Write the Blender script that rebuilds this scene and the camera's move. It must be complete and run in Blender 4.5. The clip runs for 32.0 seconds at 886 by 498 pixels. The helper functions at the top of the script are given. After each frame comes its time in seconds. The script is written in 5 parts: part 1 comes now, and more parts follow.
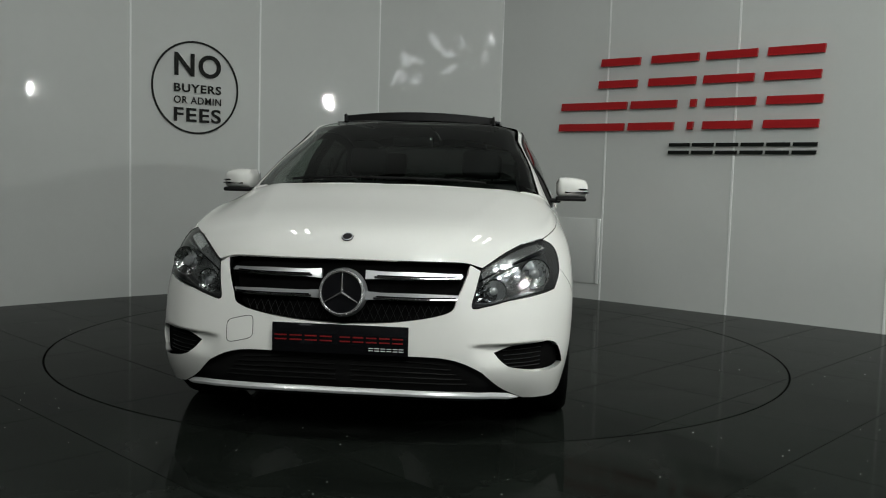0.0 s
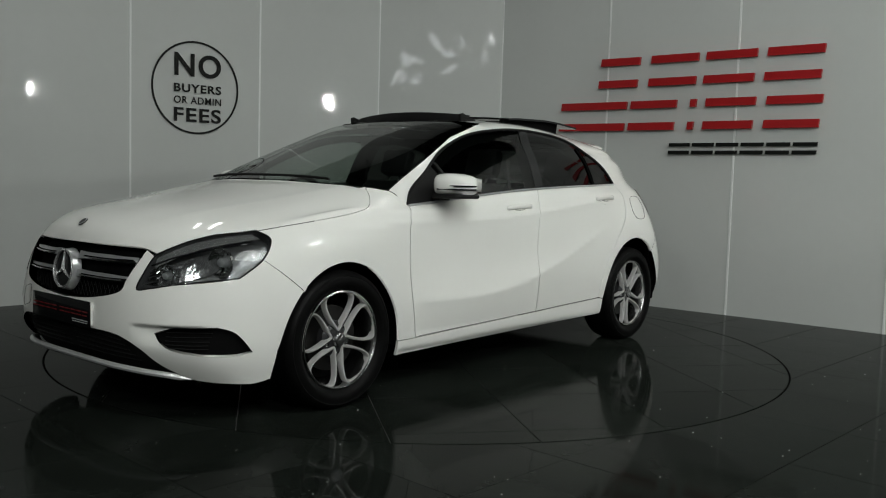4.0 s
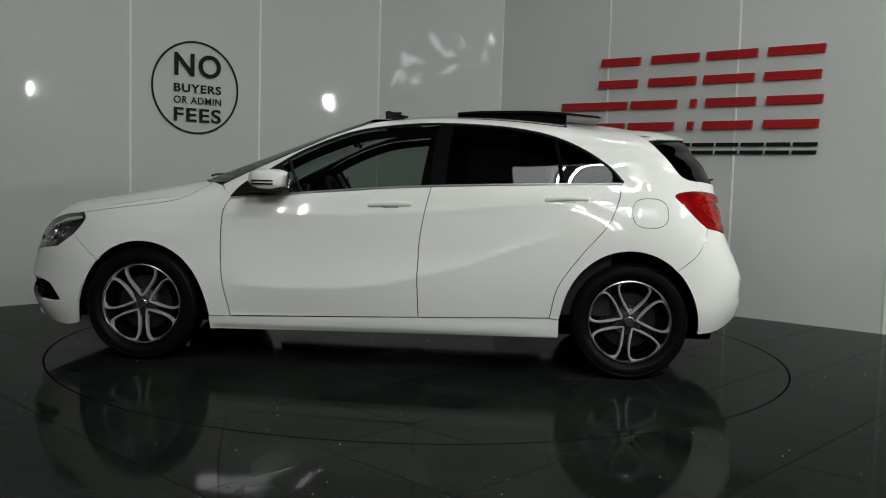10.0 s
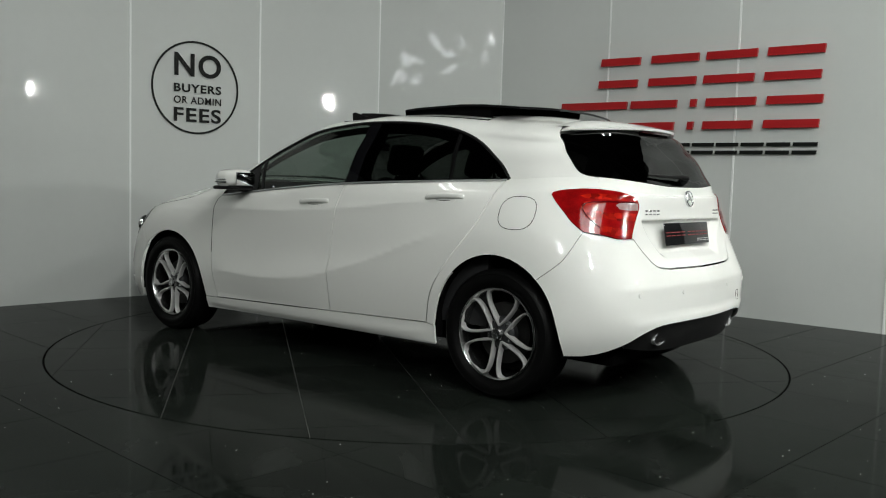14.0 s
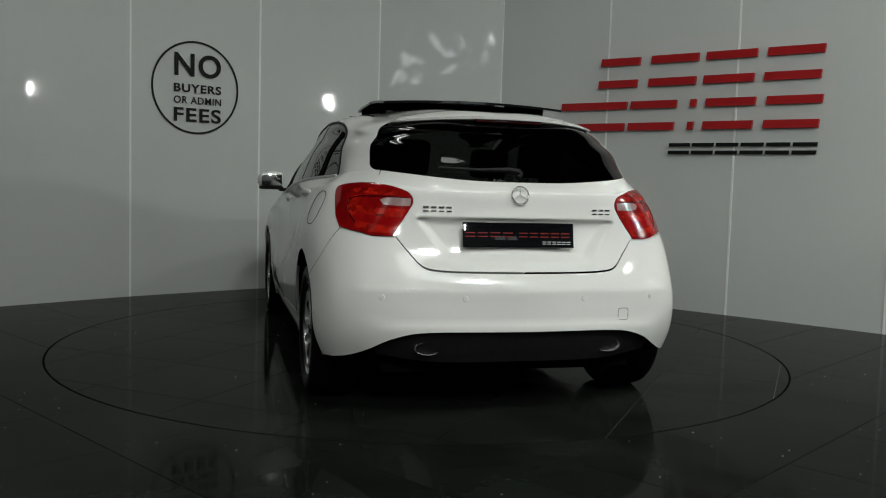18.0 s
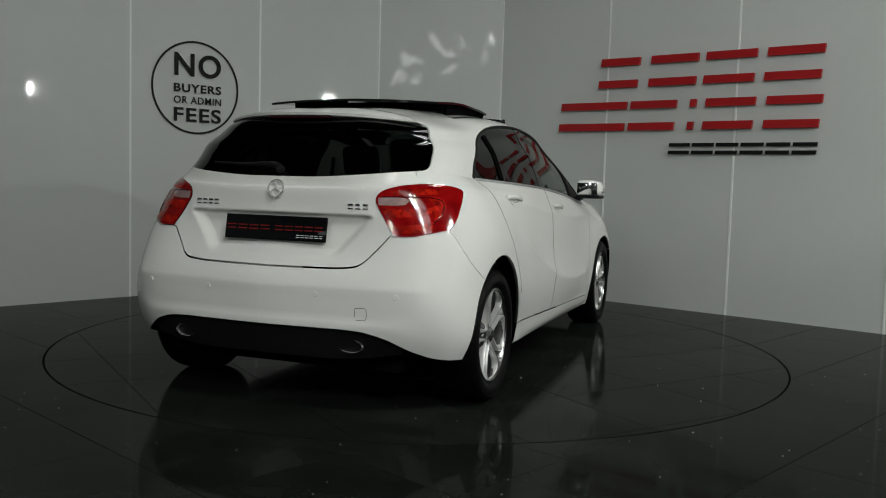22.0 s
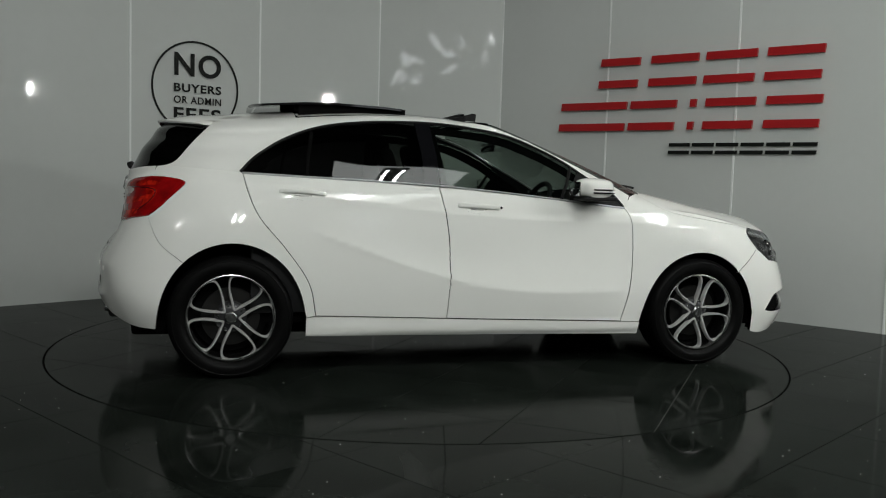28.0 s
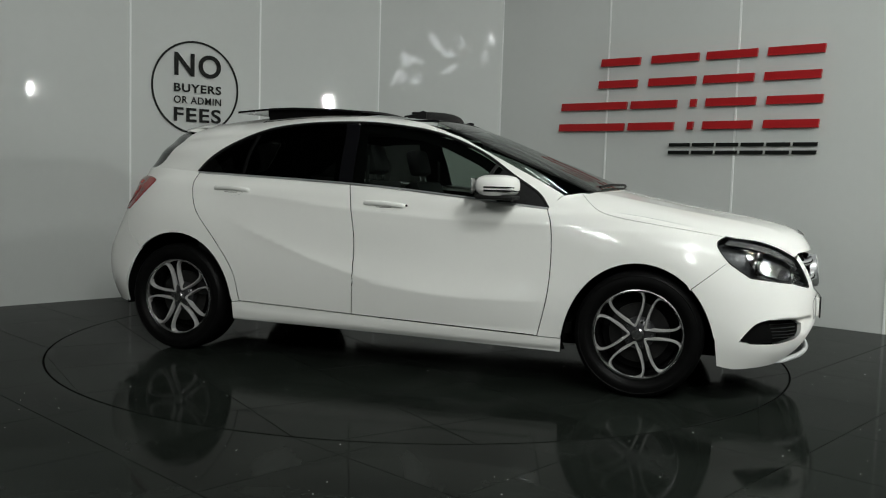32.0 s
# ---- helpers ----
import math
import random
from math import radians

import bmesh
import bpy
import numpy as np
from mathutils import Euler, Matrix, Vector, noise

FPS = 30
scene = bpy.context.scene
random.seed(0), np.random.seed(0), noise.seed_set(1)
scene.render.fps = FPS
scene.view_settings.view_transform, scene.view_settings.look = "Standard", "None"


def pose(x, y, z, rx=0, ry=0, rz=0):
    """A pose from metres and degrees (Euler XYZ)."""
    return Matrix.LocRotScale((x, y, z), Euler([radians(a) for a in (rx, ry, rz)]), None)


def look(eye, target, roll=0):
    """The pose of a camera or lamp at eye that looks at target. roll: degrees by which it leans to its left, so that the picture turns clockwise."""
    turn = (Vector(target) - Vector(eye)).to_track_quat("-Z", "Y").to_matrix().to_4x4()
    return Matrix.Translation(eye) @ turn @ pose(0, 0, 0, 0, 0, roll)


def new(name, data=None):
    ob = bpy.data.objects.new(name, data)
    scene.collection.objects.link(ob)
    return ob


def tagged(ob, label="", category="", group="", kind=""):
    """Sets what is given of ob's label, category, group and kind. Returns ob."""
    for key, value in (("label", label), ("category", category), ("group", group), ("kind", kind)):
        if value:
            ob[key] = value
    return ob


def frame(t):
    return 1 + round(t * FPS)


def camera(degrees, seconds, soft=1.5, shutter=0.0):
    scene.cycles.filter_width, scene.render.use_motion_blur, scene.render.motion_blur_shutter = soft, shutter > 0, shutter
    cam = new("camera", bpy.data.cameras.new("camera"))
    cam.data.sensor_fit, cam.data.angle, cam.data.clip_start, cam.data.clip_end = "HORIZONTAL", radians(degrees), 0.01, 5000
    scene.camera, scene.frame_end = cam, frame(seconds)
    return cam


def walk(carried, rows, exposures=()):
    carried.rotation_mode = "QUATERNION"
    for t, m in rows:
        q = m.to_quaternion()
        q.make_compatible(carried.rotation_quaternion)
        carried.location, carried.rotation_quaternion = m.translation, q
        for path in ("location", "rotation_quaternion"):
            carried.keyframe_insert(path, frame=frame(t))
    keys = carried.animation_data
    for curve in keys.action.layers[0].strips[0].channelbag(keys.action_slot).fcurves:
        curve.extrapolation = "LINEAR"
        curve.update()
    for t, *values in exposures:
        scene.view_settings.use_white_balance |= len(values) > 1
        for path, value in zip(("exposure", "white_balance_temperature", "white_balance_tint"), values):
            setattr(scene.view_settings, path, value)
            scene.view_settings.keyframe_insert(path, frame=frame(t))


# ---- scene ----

# ---- camera: on a tripod ----
cam = camera(53.87, 32.0, soft=1.1)
CAM = look((0, -5.585, 1.034), (0.1257, -0.6012, 0.6566), 1.64)
walk(cam, [(0, CAM), (32, CAM)], exposures=[(0, 0.06), (3, 0), (6, -0.1), (9, -0.11), (11, 0.23), (12, 0.37), (13, 0.43), (14, 0.45), (15.5, 0.15), (17, -0.09), (20, -0.17), (23, -0.11), (25, 0.07), (28, -0.03), (30, 0.04), (32, 0.28)])

# ---- world and light ----
world = bpy.data.worlds.new("hall_air")
scene.world = world
world.use_nodes = True
world.node_tree.nodes["Background"].inputs[0].default_value = (0.75, 0.85, 0.8, 1)
world.node_tree.nodes["Background"].inputs[1].default_value = 0.02
scene.view_settings.exposure = 0.0


def area(name, eye, target, sx, sy, watts, colour=(0.97, 1, 0.965)):
    d = bpy.data.lights.new(name, "AREA")
    d.shape, d.size, d.size_y, d.energy, d.color = "RECTANGLE", sx, sy, watts, colour
    ob = new(name, d)
    ob.matrix_world = look(eye, target)
    return ob


# twin-tube battens: place, watts of each tube, and how far they lean towards the turntable; the first two are added as
# front fill, the last two are added only to wash the wall
BATTENS = [(-3.2, -7.6, 4.4, 27, 1), (1.2, -8.6, 4.6, 74, 1), (2.1, -5.6, 5.3, 68, 0), (6.0, -3.1, 5.3, 58, 0), (-2.1, 0.9, 5.3, 7.0, 0), (2.1, 0.9, 5.3, 11.5, 0)]
for bx, by, bz, watts, lean in BATTENS:
    for d in (-0.17, 0.17):
        area("tube_light", (bx + d, by, bz), (bx + d - lean * bx, by + 0.001 - lean * by, lean), 0.07, 1.5, watts)
area("flood_light", (4.88, -2.09, 2.38), (-0.6, -0.2, 1.0), 0.03, 0.18, 48)


# ---- materials ----
def material(name, colour, rough=0.5, metal=0.0, coat=0.0, vary=0.08, scale=6.0, bump=0.0, bscale=60.0, ior=1.45, rvary=0.0, obrand=0.0):
    """Principled material with colour and gloss varied at two scales."""
    m = bpy.data.materials.new(name)
    m.use_nodes = True
    nt = m.node_tree
    n, l = nt.nodes, nt.links
    p = n["Principled BSDF"]
    p.inputs["Metallic"].default_value, p.inputs["Roughness"].default_value = metal, rough
    p.inputs["IOR"].default_value = ior
    p.inputs["Coat Weight"].default_value, p.inputs["Coat Roughness"].default_value = coat, 0.03
    co = n.new("ShaderNodeTexCoord")
    big, fine = n.new("ShaderNodeTexNoise"), n.new("ShaderNodeTexNoise")
    big.inputs["Scale"].default_value, fine.inputs["Scale"].default_value = scale, scale * 14
    big.inputs["Detail"].default_value, fine.inputs["Detail"].default_value = 3, 2
    l.new(co.outputs["Object"], big.inputs["Vector"])
    l.new(co.outputs["Object"], fine.inputs["Vector"])
    add = n.new("ShaderNodeMath")
    add.operation = "MULTIPLY_ADD"
    add.inputs[1].default_value = 0.35
    l.new(fine.outputs["Fac"], add.inputs[0])
    l.new(big.outputs["Fac"], add.inputs[2])
    src = add.outputs[0]
    if obrand:
        info = n.new("ShaderNodeObjectInfo")
        more = n.new("ShaderNodeMath")
        more.operation = "MULTIPLY_ADD"
        more.inputs[1].default_value = obrand
        l.new(info.outputs["Random"], more.inputs[0])
        l.new(src, more.inputs[2])
        src = more.outputs[0]
    ramp = n.new("ShaderNodeMapRange")
    ramp.inputs["From Min"].default_value, ramp.inputs["From Max"].default_value = 0.3, 1.05
    ramp.inputs["To Min"].default_value, ramp.inputs["To Max"].default_value = 1 - vary, 1 + vary
    l.new(src, ramp.inputs["Value"])
    mul = n.new("ShaderNodeVectorMath")
    mul.operation = "SCALE"
    mul.inputs[0].default_value = colour
    l.new(ramp.outputs[0], mul.inputs["Scale"])
    l.new(mul.outputs[0], p.inputs["Base Color"])
    if rvary:
        rr = n.new("ShaderNodeMapRange")
        rr.inputs["From Min"].default_value, rr.inputs["From Max"].default_value = 0.35, 1.0
        rr.inputs["To Min"].default_value, rr.inputs["To Max"].default_value = max(rough - rvary, 0), rough + rvary
        l.new(src, rr.inputs["Value"])
        l.new(rr.outputs[0], p.inputs["Roughness"])
    if bump:
        bn, bb = n.new("ShaderNodeTexNoise"), n.new("ShaderNodeBump")
        bn.inputs["Scale"].default_value = bscale
        bb.inputs["Strength"].default_value, bb.inputs["Distance"].default_value = bump, 0.01
        l.new(co.outputs["Object"], bn.inputs["Vector"])
        l.new(bn.outputs["Fac"], bb.inputs["Height"])
        l.new(bb.outputs[0], p.inputs["Normal"])
    return m


def glass(name, tint, ior=1.5):
    """Thin pane: tinted see-through, with mirror gloss by Fresnel."""
    m = bpy.data.materials.new(name)
    m.use_nodes = True
    nt = m.node_tree
    n, l = nt.nodes, nt.links
    n.remove(n["Principled BSDF"])
    tr, gl, mix, lw, pw, fr = (n.new("ShaderNode" + k) for k in ("BsdfTransparent", "BsdfGlossy", "MixShader", "LayerWeight", "Math", "Math"))
    tr.inputs[0].default_value = (*tint, 1)
    gl.inputs["Roughness"].default_value = 0.02
    base = ((ior - 1) / (ior + 1)) ** 2
    lw.inputs["Blend"].default_value = 0.5
    pw.operation, fr.operation = "POWER", "MULTIPLY_ADD"
    pw.inputs[1].default_value = 5.0
    fr.inputs[1].default_value, fr.inputs[2].default_value = 1 - base, base
    l.new(lw.outputs["Facing"], pw.inputs[0])
    l.new(pw.outputs[0], fr.inputs[0])
    l.new(fr.outputs[0], mix.inputs[0])
    l.new(tr.outputs[0], mix.inputs[1])
    l.new(gl.outputs[0], mix.inputs[2])
    l.new(mix.outputs[0], n["Material Output"].inputs[0])
    return m


def facets(name, dark, bright, scale):
    """Faceted coloured plastic under a clear shiny skin."""
    m = material(name, bright, 0.15, ior=1.25, coat=0.1)
    nt = m.node_tree
    n, l = nt.nodes, nt.links
    vo, big, add, mix, co = (n.new("ShaderNode" + k) for k in ("TexVoronoi", "TexNoise", "Math", "Mix", "TexCoord"))
    vo.inputs["Scale"].default_value, big.inputs["Scale"].default_value = scale, 9.0
    l.new(co.outputs["Object"], vo.inputs["Vector"])
    l.new(co.outputs["Object"], big.inputs["Vector"])
    add.operation = "MULTIPLY"
    l.new(vo.outputs["Color"], add.inputs[0])
    l.new(big.outputs["Fac"], add.inputs[1])
    mix.data_type = "RGBA"
    mix.inputs[6].default_value, mix.inputs[7].default_value = (*dark, 1), (*bright, 1)
    l.new(add.outputs[0], mix.inputs[0])
    l.new(mix.outputs[2], n["Principled BSDF"].inputs["Base Color"])
    return m


def glow(name, colour, strength):
    m = bpy.data.materials.new(name)
    m.use_nodes = True
    p = m.node_tree.nodes["Principled BSDF"]
    p.inputs["Base Color"].default_value = (0.8, 0.8, 0.8, 1)
    p.inputs["Emission Color"].default_value, p.inputs["Emission Strength"].default_value = (*colour, 1), strength
    return m


WHITE = material("white_car_paint", (0.84, 0.845, 0.805), 0.5, coat=1.0, vary=0.015, scale=3, ior=1.02)
BLACK = material("black_gloss_plastic", (0.005, 0.005, 0.006), 0.04, ior=1.45, coat=0.0, vary=0.2)
TRIM = material("black_grained_plastic", (0.010, 0.010, 0.010), 0.5, ior=1.25, vary=0.25, scale=40, bump=0.15, bscale=300)
VOID = material("dark_underbody", (0.0055, 0.0055, 0.0055), 0.9, vary=0.3, ior=1.01)
CHROME = material("chrome", (0.78, 0.78, 0.79), 0.08, metal=1.0, vary=0.04)
SATIN = material("satin_silver", (0.58, 0.59, 0.60), 0.30, metal=0.7, vary=0.06)
ALLOY = material("machined_alloy", (0.60, 0.595, 0.585), 0.30, metal=0.45, coat=0.3, vary=0.06, scale=20)
ALLOYDARK = material("grey_lacquered_alloy", (0.035, 0.035, 0.037), 0.35, metal=0.4, coat=0.4, vary=0.15, scale=20)
RIMMETAL = material("grey_rim_metal", (0.40, 0.40, 0.398), 0.26, metal=1.0, coat=0.3, vary=0.08, scale=20)
RUBBER = material("tyre_rubber", (0.004, 0.004, 0.004), 0.42, ior=1.16, vary=0.25, scale=20, bump=0.1, bscale=200)
STEEL = material("brake_steel", (0.045, 0.044, 0.043), 0.4, metal=1.0, vary=0.2, scale=30)
GLASS = glass("clear_car_glass", (0.46, 0.52, 0.485), 1.6)
PRIVACY = glass("privacy_glass", (0.055, 0.058, 0.056))
LAMPDARK = material("grey_lamp_housing", (0.10, 0.101, 0.104), 0.28, metal=0.6, vary=0.3, scale=25, bump=0.35, bscale=30)
FLUTED = material("fluted_chrome_bowl", (0.80, 0.80, 0.80), 0.10, metal=1.0, vary=0.05, bump=0.55, bscale=45)
BAND = material("ribbed_clear_band", (0.62, 0.62, 0.62), 0.16, metal=0.85, vary=0.2, scale=30, bump=0.35, bscale=22)
CAVE = material("faceted_lamp_bowl", (0.34, 0.34, 0.345), 0.14, metal=0.9, vary=0.5, scale=22, bump=0.5, bscale=18)
AMBER = material("amber_bulb_cover", (0.42, 0.13, 0.03), 0.2, coat=0.6, vary=0.1)
CLEARLENS = glass("clear_lamp_lens", (0.93, 0.95, 0.95))
STAR = material("bright_emblem_metal", (0.80, 0.80, 0.80), 0.22, metal=0.75, vary=0.04)
BRAKEDARK = material("dark_brake_lens", (0.035, 0.004, 0.004), 0.1, coat=0.5, vary=0.3, scale=40)
REDDARK = material("dark_red_lens", (0.09, 0.004, 0.006), 0.06, coat=1.0, vary=0.25, scale=18)
SMOKE = material("clear_reverse_lens", (0.36, 0.24, 0.23), 0.12, coat=1.0, vary=0.2, scale=30)
REDLENS = material("red_lamp_lens", (0.26, 0.003, 0.004), 0.08, ior=1.4, coat=0.2, vary=0.6, scale=14)
REDFACET = facets("faceted_red_reflector", (0.12, 0.001, 0.001), (1.0, 0.03, 0.012), 45)
SILVER = material("silver_paint", (0.66, 0.67, 0.67), 0.3, metal=0.25, coat=0.6, vary=0.03)
PLATERED = material("dull_red_print", (0.20, 0.008, 0.009), 0.4, vary=0.1)
PANEL = material("white_gloss_wall_panel", (0.555, 0.575, 0.555), 0.03, vary=0.035, scale=1.2, bump=0.05, bscale=2.2)
SEAM = material("pale_plastic_joint_strip", (0.78, 0.80, 0.78), 0.35, vary=0.05)
REDSIGN = material("red_acrylic", (0.36, 0.012, 0.014), 0.3, vary=0.06)
BLACKSIGN = material("black_acrylic", (0.008, 0.009, 0.008), 0.4, vary=0.1, ior=1.2)
TILE = material("black_polished_tile", (0.0082, 0.0100, 0.0084), 0.06, vary=0.6, scale=2.2, rvary=0.06, obrand=0.25, ior=1.066)


def scuff(m, film, scale, low, high, rough):
    """Lays a thin film of dried dust in uneven smears over a material."""
    n, l = m.node_tree.nodes, m.node_tree.links
    p = n["Principled BSDF"]
    co, streak, nz, fac, mix, add = (n.new("ShaderNode" + k) for k in ("TexCoord", "Mapping", "TexNoise", "MapRange", "Mix", "Math"))
    streak.inputs["Scale"].default_value = (1.0, 0.45, 1.0)
    streak.inputs["Rotation"].default_value = (0, 0, 0.6)
    nz.inputs["Scale"].default_value, nz.inputs["Detail"].default_value, nz.inputs["Distortion"].default_value = scale, 7, 1.4
    fac.inputs["From Min"].default_value, fac.inputs["From Max"].default_value = low, high
    l.new(co.outputs["Object"], streak.inputs["Vector"])
    l.new(streak.outputs[0], nz.inputs["Vector"])
    l.new(nz.outputs["Fac"], fac.inputs["Value"])
    mix.data_type = "RGBA"
    mix.inputs[7].default_value = (*film, 1)
    l.new(p.inputs["Base Color"].links[0].from_socket, mix.inputs[6])
    l.new(fac.outputs[0], mix.inputs[0])
    l.new(mix.outputs[2], p.inputs["Base Color"])
    add.operation = "MULTIPLY_ADD"
    add.inputs[1].default_value = rough
    l.new(fac.outputs[0], add.inputs[0])
    l.new(p.inputs["Roughness"].links[0].from_socket, add.inputs[2])
    l.new(add.outputs[0], p.inputs["Roughness"])


scuff(TILE, (0.020, 0.022, 0.020), 2.6, 0.52, 0.80, 0.10)
GROUT = material("grey_grout", (0.17, 0.17, 0.16), 0.8, vary=0.2, scale=30)
HALL = material("grey_hall_wall", (0.25, 0.26, 0.25), 0.7, vary=0.08, scale=1.0)
CEIL = material("dark_hall_ceiling", (0.025, 0.026, 0.025), 0.8, vary=0.1, scale=1.0)
SEATCLOTH = material("black_seat_cloth", (0.018, 0.018, 0.019), 0.85, vary=0.25, scale=30, bump=0.2, bscale=400)
DASH = material("dark_dashboard", (0.016, 0.016, 0.017), 0.55, vary=0.2, scale=25)


# ---- mesh helpers ----
def finish(name, bm, mat, smooth=None):
    me = bpy.data.meshes.new(name)
    bmesh.ops.recalc_face_normals(bm, faces=bm.faces[:])
    bm.to_mesh(me)
    bm.free()
    me.materials.append(mat)
    if smooth is not None:
        me.shade_smooth()
        me.set_sharp_from_angle(angle=radians(smooth))
    return me


def part(name, bm, mat, parent=None, label="", smooth=35):
    ob = new(name, finish(name, bm, mat, smooth))
    if parent:
        ob.parent = parent
    return tagged(ob, label)


def box(bm, x0, x1, y0, y1, z0, z1, bevel=0.0, m=None):
    vs = bmesh.ops.create_cube(bm, size=1.0, matrix=Matrix.Translation(((x0 + x1) / 2, (y0 + y1) / 2, (z0 + z1) / 2)) @ Matrix.Diagonal((x1 - x0, y1 - y0, z1 - z0, 1)))["verts"]
    if bevel:
        es = list({e for v in vs for e in v.link_edges})
        r = bmesh.ops.bevel(bm, geom=es, offset=bevel, segments=2, affect="EDGES", profile=0.5)
        vs = list({v for f in r["faces"] for v in f.verts} | {v for v in vs if v.is_valid})
    if m is not None:
        bmesh.ops.transform(bm, matrix=m, verts=list(set(vs)))
    return bm


def boxbm(*a, **k):
    return box(bmesh.new(), *a, **k)


def prism(bm, pts, depth, m):
    """A plate with outline pts (x, y), depth thick along z, at pose m."""
    lo = [bm.verts.new(m @ Vector((x, y, 0))) for x, y in pts]
    hi = [bm.verts.new(m @ Vector((x, y, depth))) for x, y in pts]
    n = len(pts)
    bm.faces.new(lo[::-1])
    bm.faces.new(hi)
    for i in range(n):
        bm.faces.new((lo[i], lo[(i + 1) % n], hi[(i + 1) % n], hi[i]))
    return bm


def lathe(bm, profile, seg, m):
    """Turns a profile of (r, h) round z, at pose m."""
    rings = []
    for r, h in profile:
        rings.append([bm.verts.new(m @ Vector((r * math.cos(2 * math.pi * k / seg), r * math.sin(2 * math.pi * k / seg), h))) for k in range(seg)])
    for a, b in zip(rings, rings[1:]):
        for k in range(seg):
            bm.faces.new((a[k], a[(k + 1) % seg], b[(k + 1) % seg], b[k]))
    return bm


def tube(bm, path, r, seg=8, closed=False):
    """A round bar of radius r (or one radius a point) along a path."""
    path = [Vector(q) for q in path]
    rr = r if isinstance(r, (list, tuple)) else [r] * len(path)
    rings, n = [], len(path)
    for i, q in enumerate(path):
        a, b = path[(i - 1) % n if closed else max(i - 1, 0)], path[(i + 1) % n if closed else min(i + 1, n - 1)]
        t = (b - a).normalized()
        side = t.cross(Vector((0, 0, 1)))
        side = side.normalized() if side.length > 0.05 else Vector((1, 0, 0))
        up = side.cross(t).normalized()
        rings.append([bm.verts.new(q + rr[i] * (math.cos(2 * math.pi * k / seg) * side + math.sin(2 * math.pi * k / seg) * up)) for k in range(seg)])
    for i in range(n if closed else n - 1):
        a, b = rings[i], rings[(i + 1) % n]
        for k in range(seg):
            bm.faces.new((a[k], a[(k + 1) % seg], b[(k + 1) % seg], b[k]))
    if not closed:
        bm.faces.new(rings[0][::-1])
        bm.faces.new(rings[-1])
    return bm


def smooth_line(pts, n=6, closed=False):
    """Catmull-Rom points through pts, n to each span."""
    P = [np.array(q, float) for q in pts]
    out, k = [], len(P)
    for i in range(k if closed else k - 1):
        p1, p2 = P[i], P[(i + 1) % k]
        p0 = P[i - 1] if closed or i else 2 * p1 - p2
        p3 = P[(i + 2) % k] if closed or i + 2 < k else 2 * p2 - p1
        for j in range(n):
            t = j / n
            out.append(tuple(0.5 * (2 * p1 + (p2 - p0) * t + (2 * p0 - 5 * p1 + 4 * p2 - p3) * t * t + (3 * p1 - p0 - 3 * p2 + p3) * t ** 3)))
    if not closed:
        out.append(tuple(P[-1]))
    return out


# ---- hall: curved wall of gloss panels, floor with turntable ----
TURN_C, TURN_R = Vector((0.015, 0.045, 0)), 2.24
WALL_H = 5.6
ROWS = 57
PANEL_H = WALL_H * ROWS / 96
WALL = [(-4.15, 0.11), (-3.30, 0.96), (-2.454, 1.809), (-1.523, 2.557), (-0.46, 3.12), (0.745, 3.05), (1.649, 2.346), (2.554, 1.585), (3.47, 0.788), (4.38, 0.0)]
wall = tagged(new("wall_display"), "curved display wall of white gloss panels with pale joints", "wall", kind="structure")


def wall_pose(i):
    """Pose at the foot of panel i: x along the panel, y up, z out into the hall."""
    a, b = Vector((*WALL[i], 0)), Vector((*WALL[i + 1], 0))
    u = (b - a).normalized()
    w = u.cross(Vector((0, 0, 1)))
    m = Matrix((u, Vector((0, 0, 1)), w)).transposed().to_4x4()
    m.translation = a
    return m, (b - a).length


for i in range(len(WALL) - 1):
    m, ln = wall_pose(i)
    bm = bmesh.new()
    nx, ny = 30, 96  # rows counted over the hall's full height
    bow = 0.011 if i == 2 else 0.004
    grid = [[bm.verts.new(m @ Vector((0.003 + (ln - 0.006) * a / nx, WALL_H * b / ny, -bow * 4 * (a / nx) * (1 - a / nx)
             + 0.0035 * noise.noise((i * 7.3 + 1.6 * a / nx, 4.9 * b / ny, 0.4)) + 0.0011 * noise.noise((i * 3.1 + 5.0 * a / nx, 18.0 * b / ny, 2.4)) + 0.0005 * noise.noise((i * 5.7 + 10.0 * a / nx, 38.0 * b / ny, 7.7))))) for a in range(nx + 1)] for b in range(ROWS + 1)]
    for b in range(ROWS):
        for a in range(nx):
            bm.faces.new((grid[b][a], grid[b][a + 1], grid[b + 1][a + 1], grid[b + 1][a]))
    r = bmesh.ops.extrude_face_region(bm, geom=bm.faces[:])
    bmesh.ops.translate(bm, verts=[v for v in r["geom"] if isinstance(v, bmesh.types.BMVert)], vec=(m.to_3x3() @ Vector((0, 0, -0.05))))
    part("panel", bm, PANEL, wall, smooth=30)
    if i:
        bm = boxbm(-0.008, 0.008, 0, PANEL_H, -0.045, 0.005, m=m)
        part("joint_strip", bm, SEAM, wall)
m, ln = wall_pose(5)
bm = boxbm(0.20, 1.125, 0.15, 0.745, -0.02, 0.006, bevel=0.002, m=m)
part("service_hatch", bm, PANEL, wall, "flush white service hatch")
bm = boxbm(1.10, 1.128, 0.15, 0.745, -0.01, 0.012, bevel=0.002, m=m)
part("hatch_strip", bm, SEAM, wall)

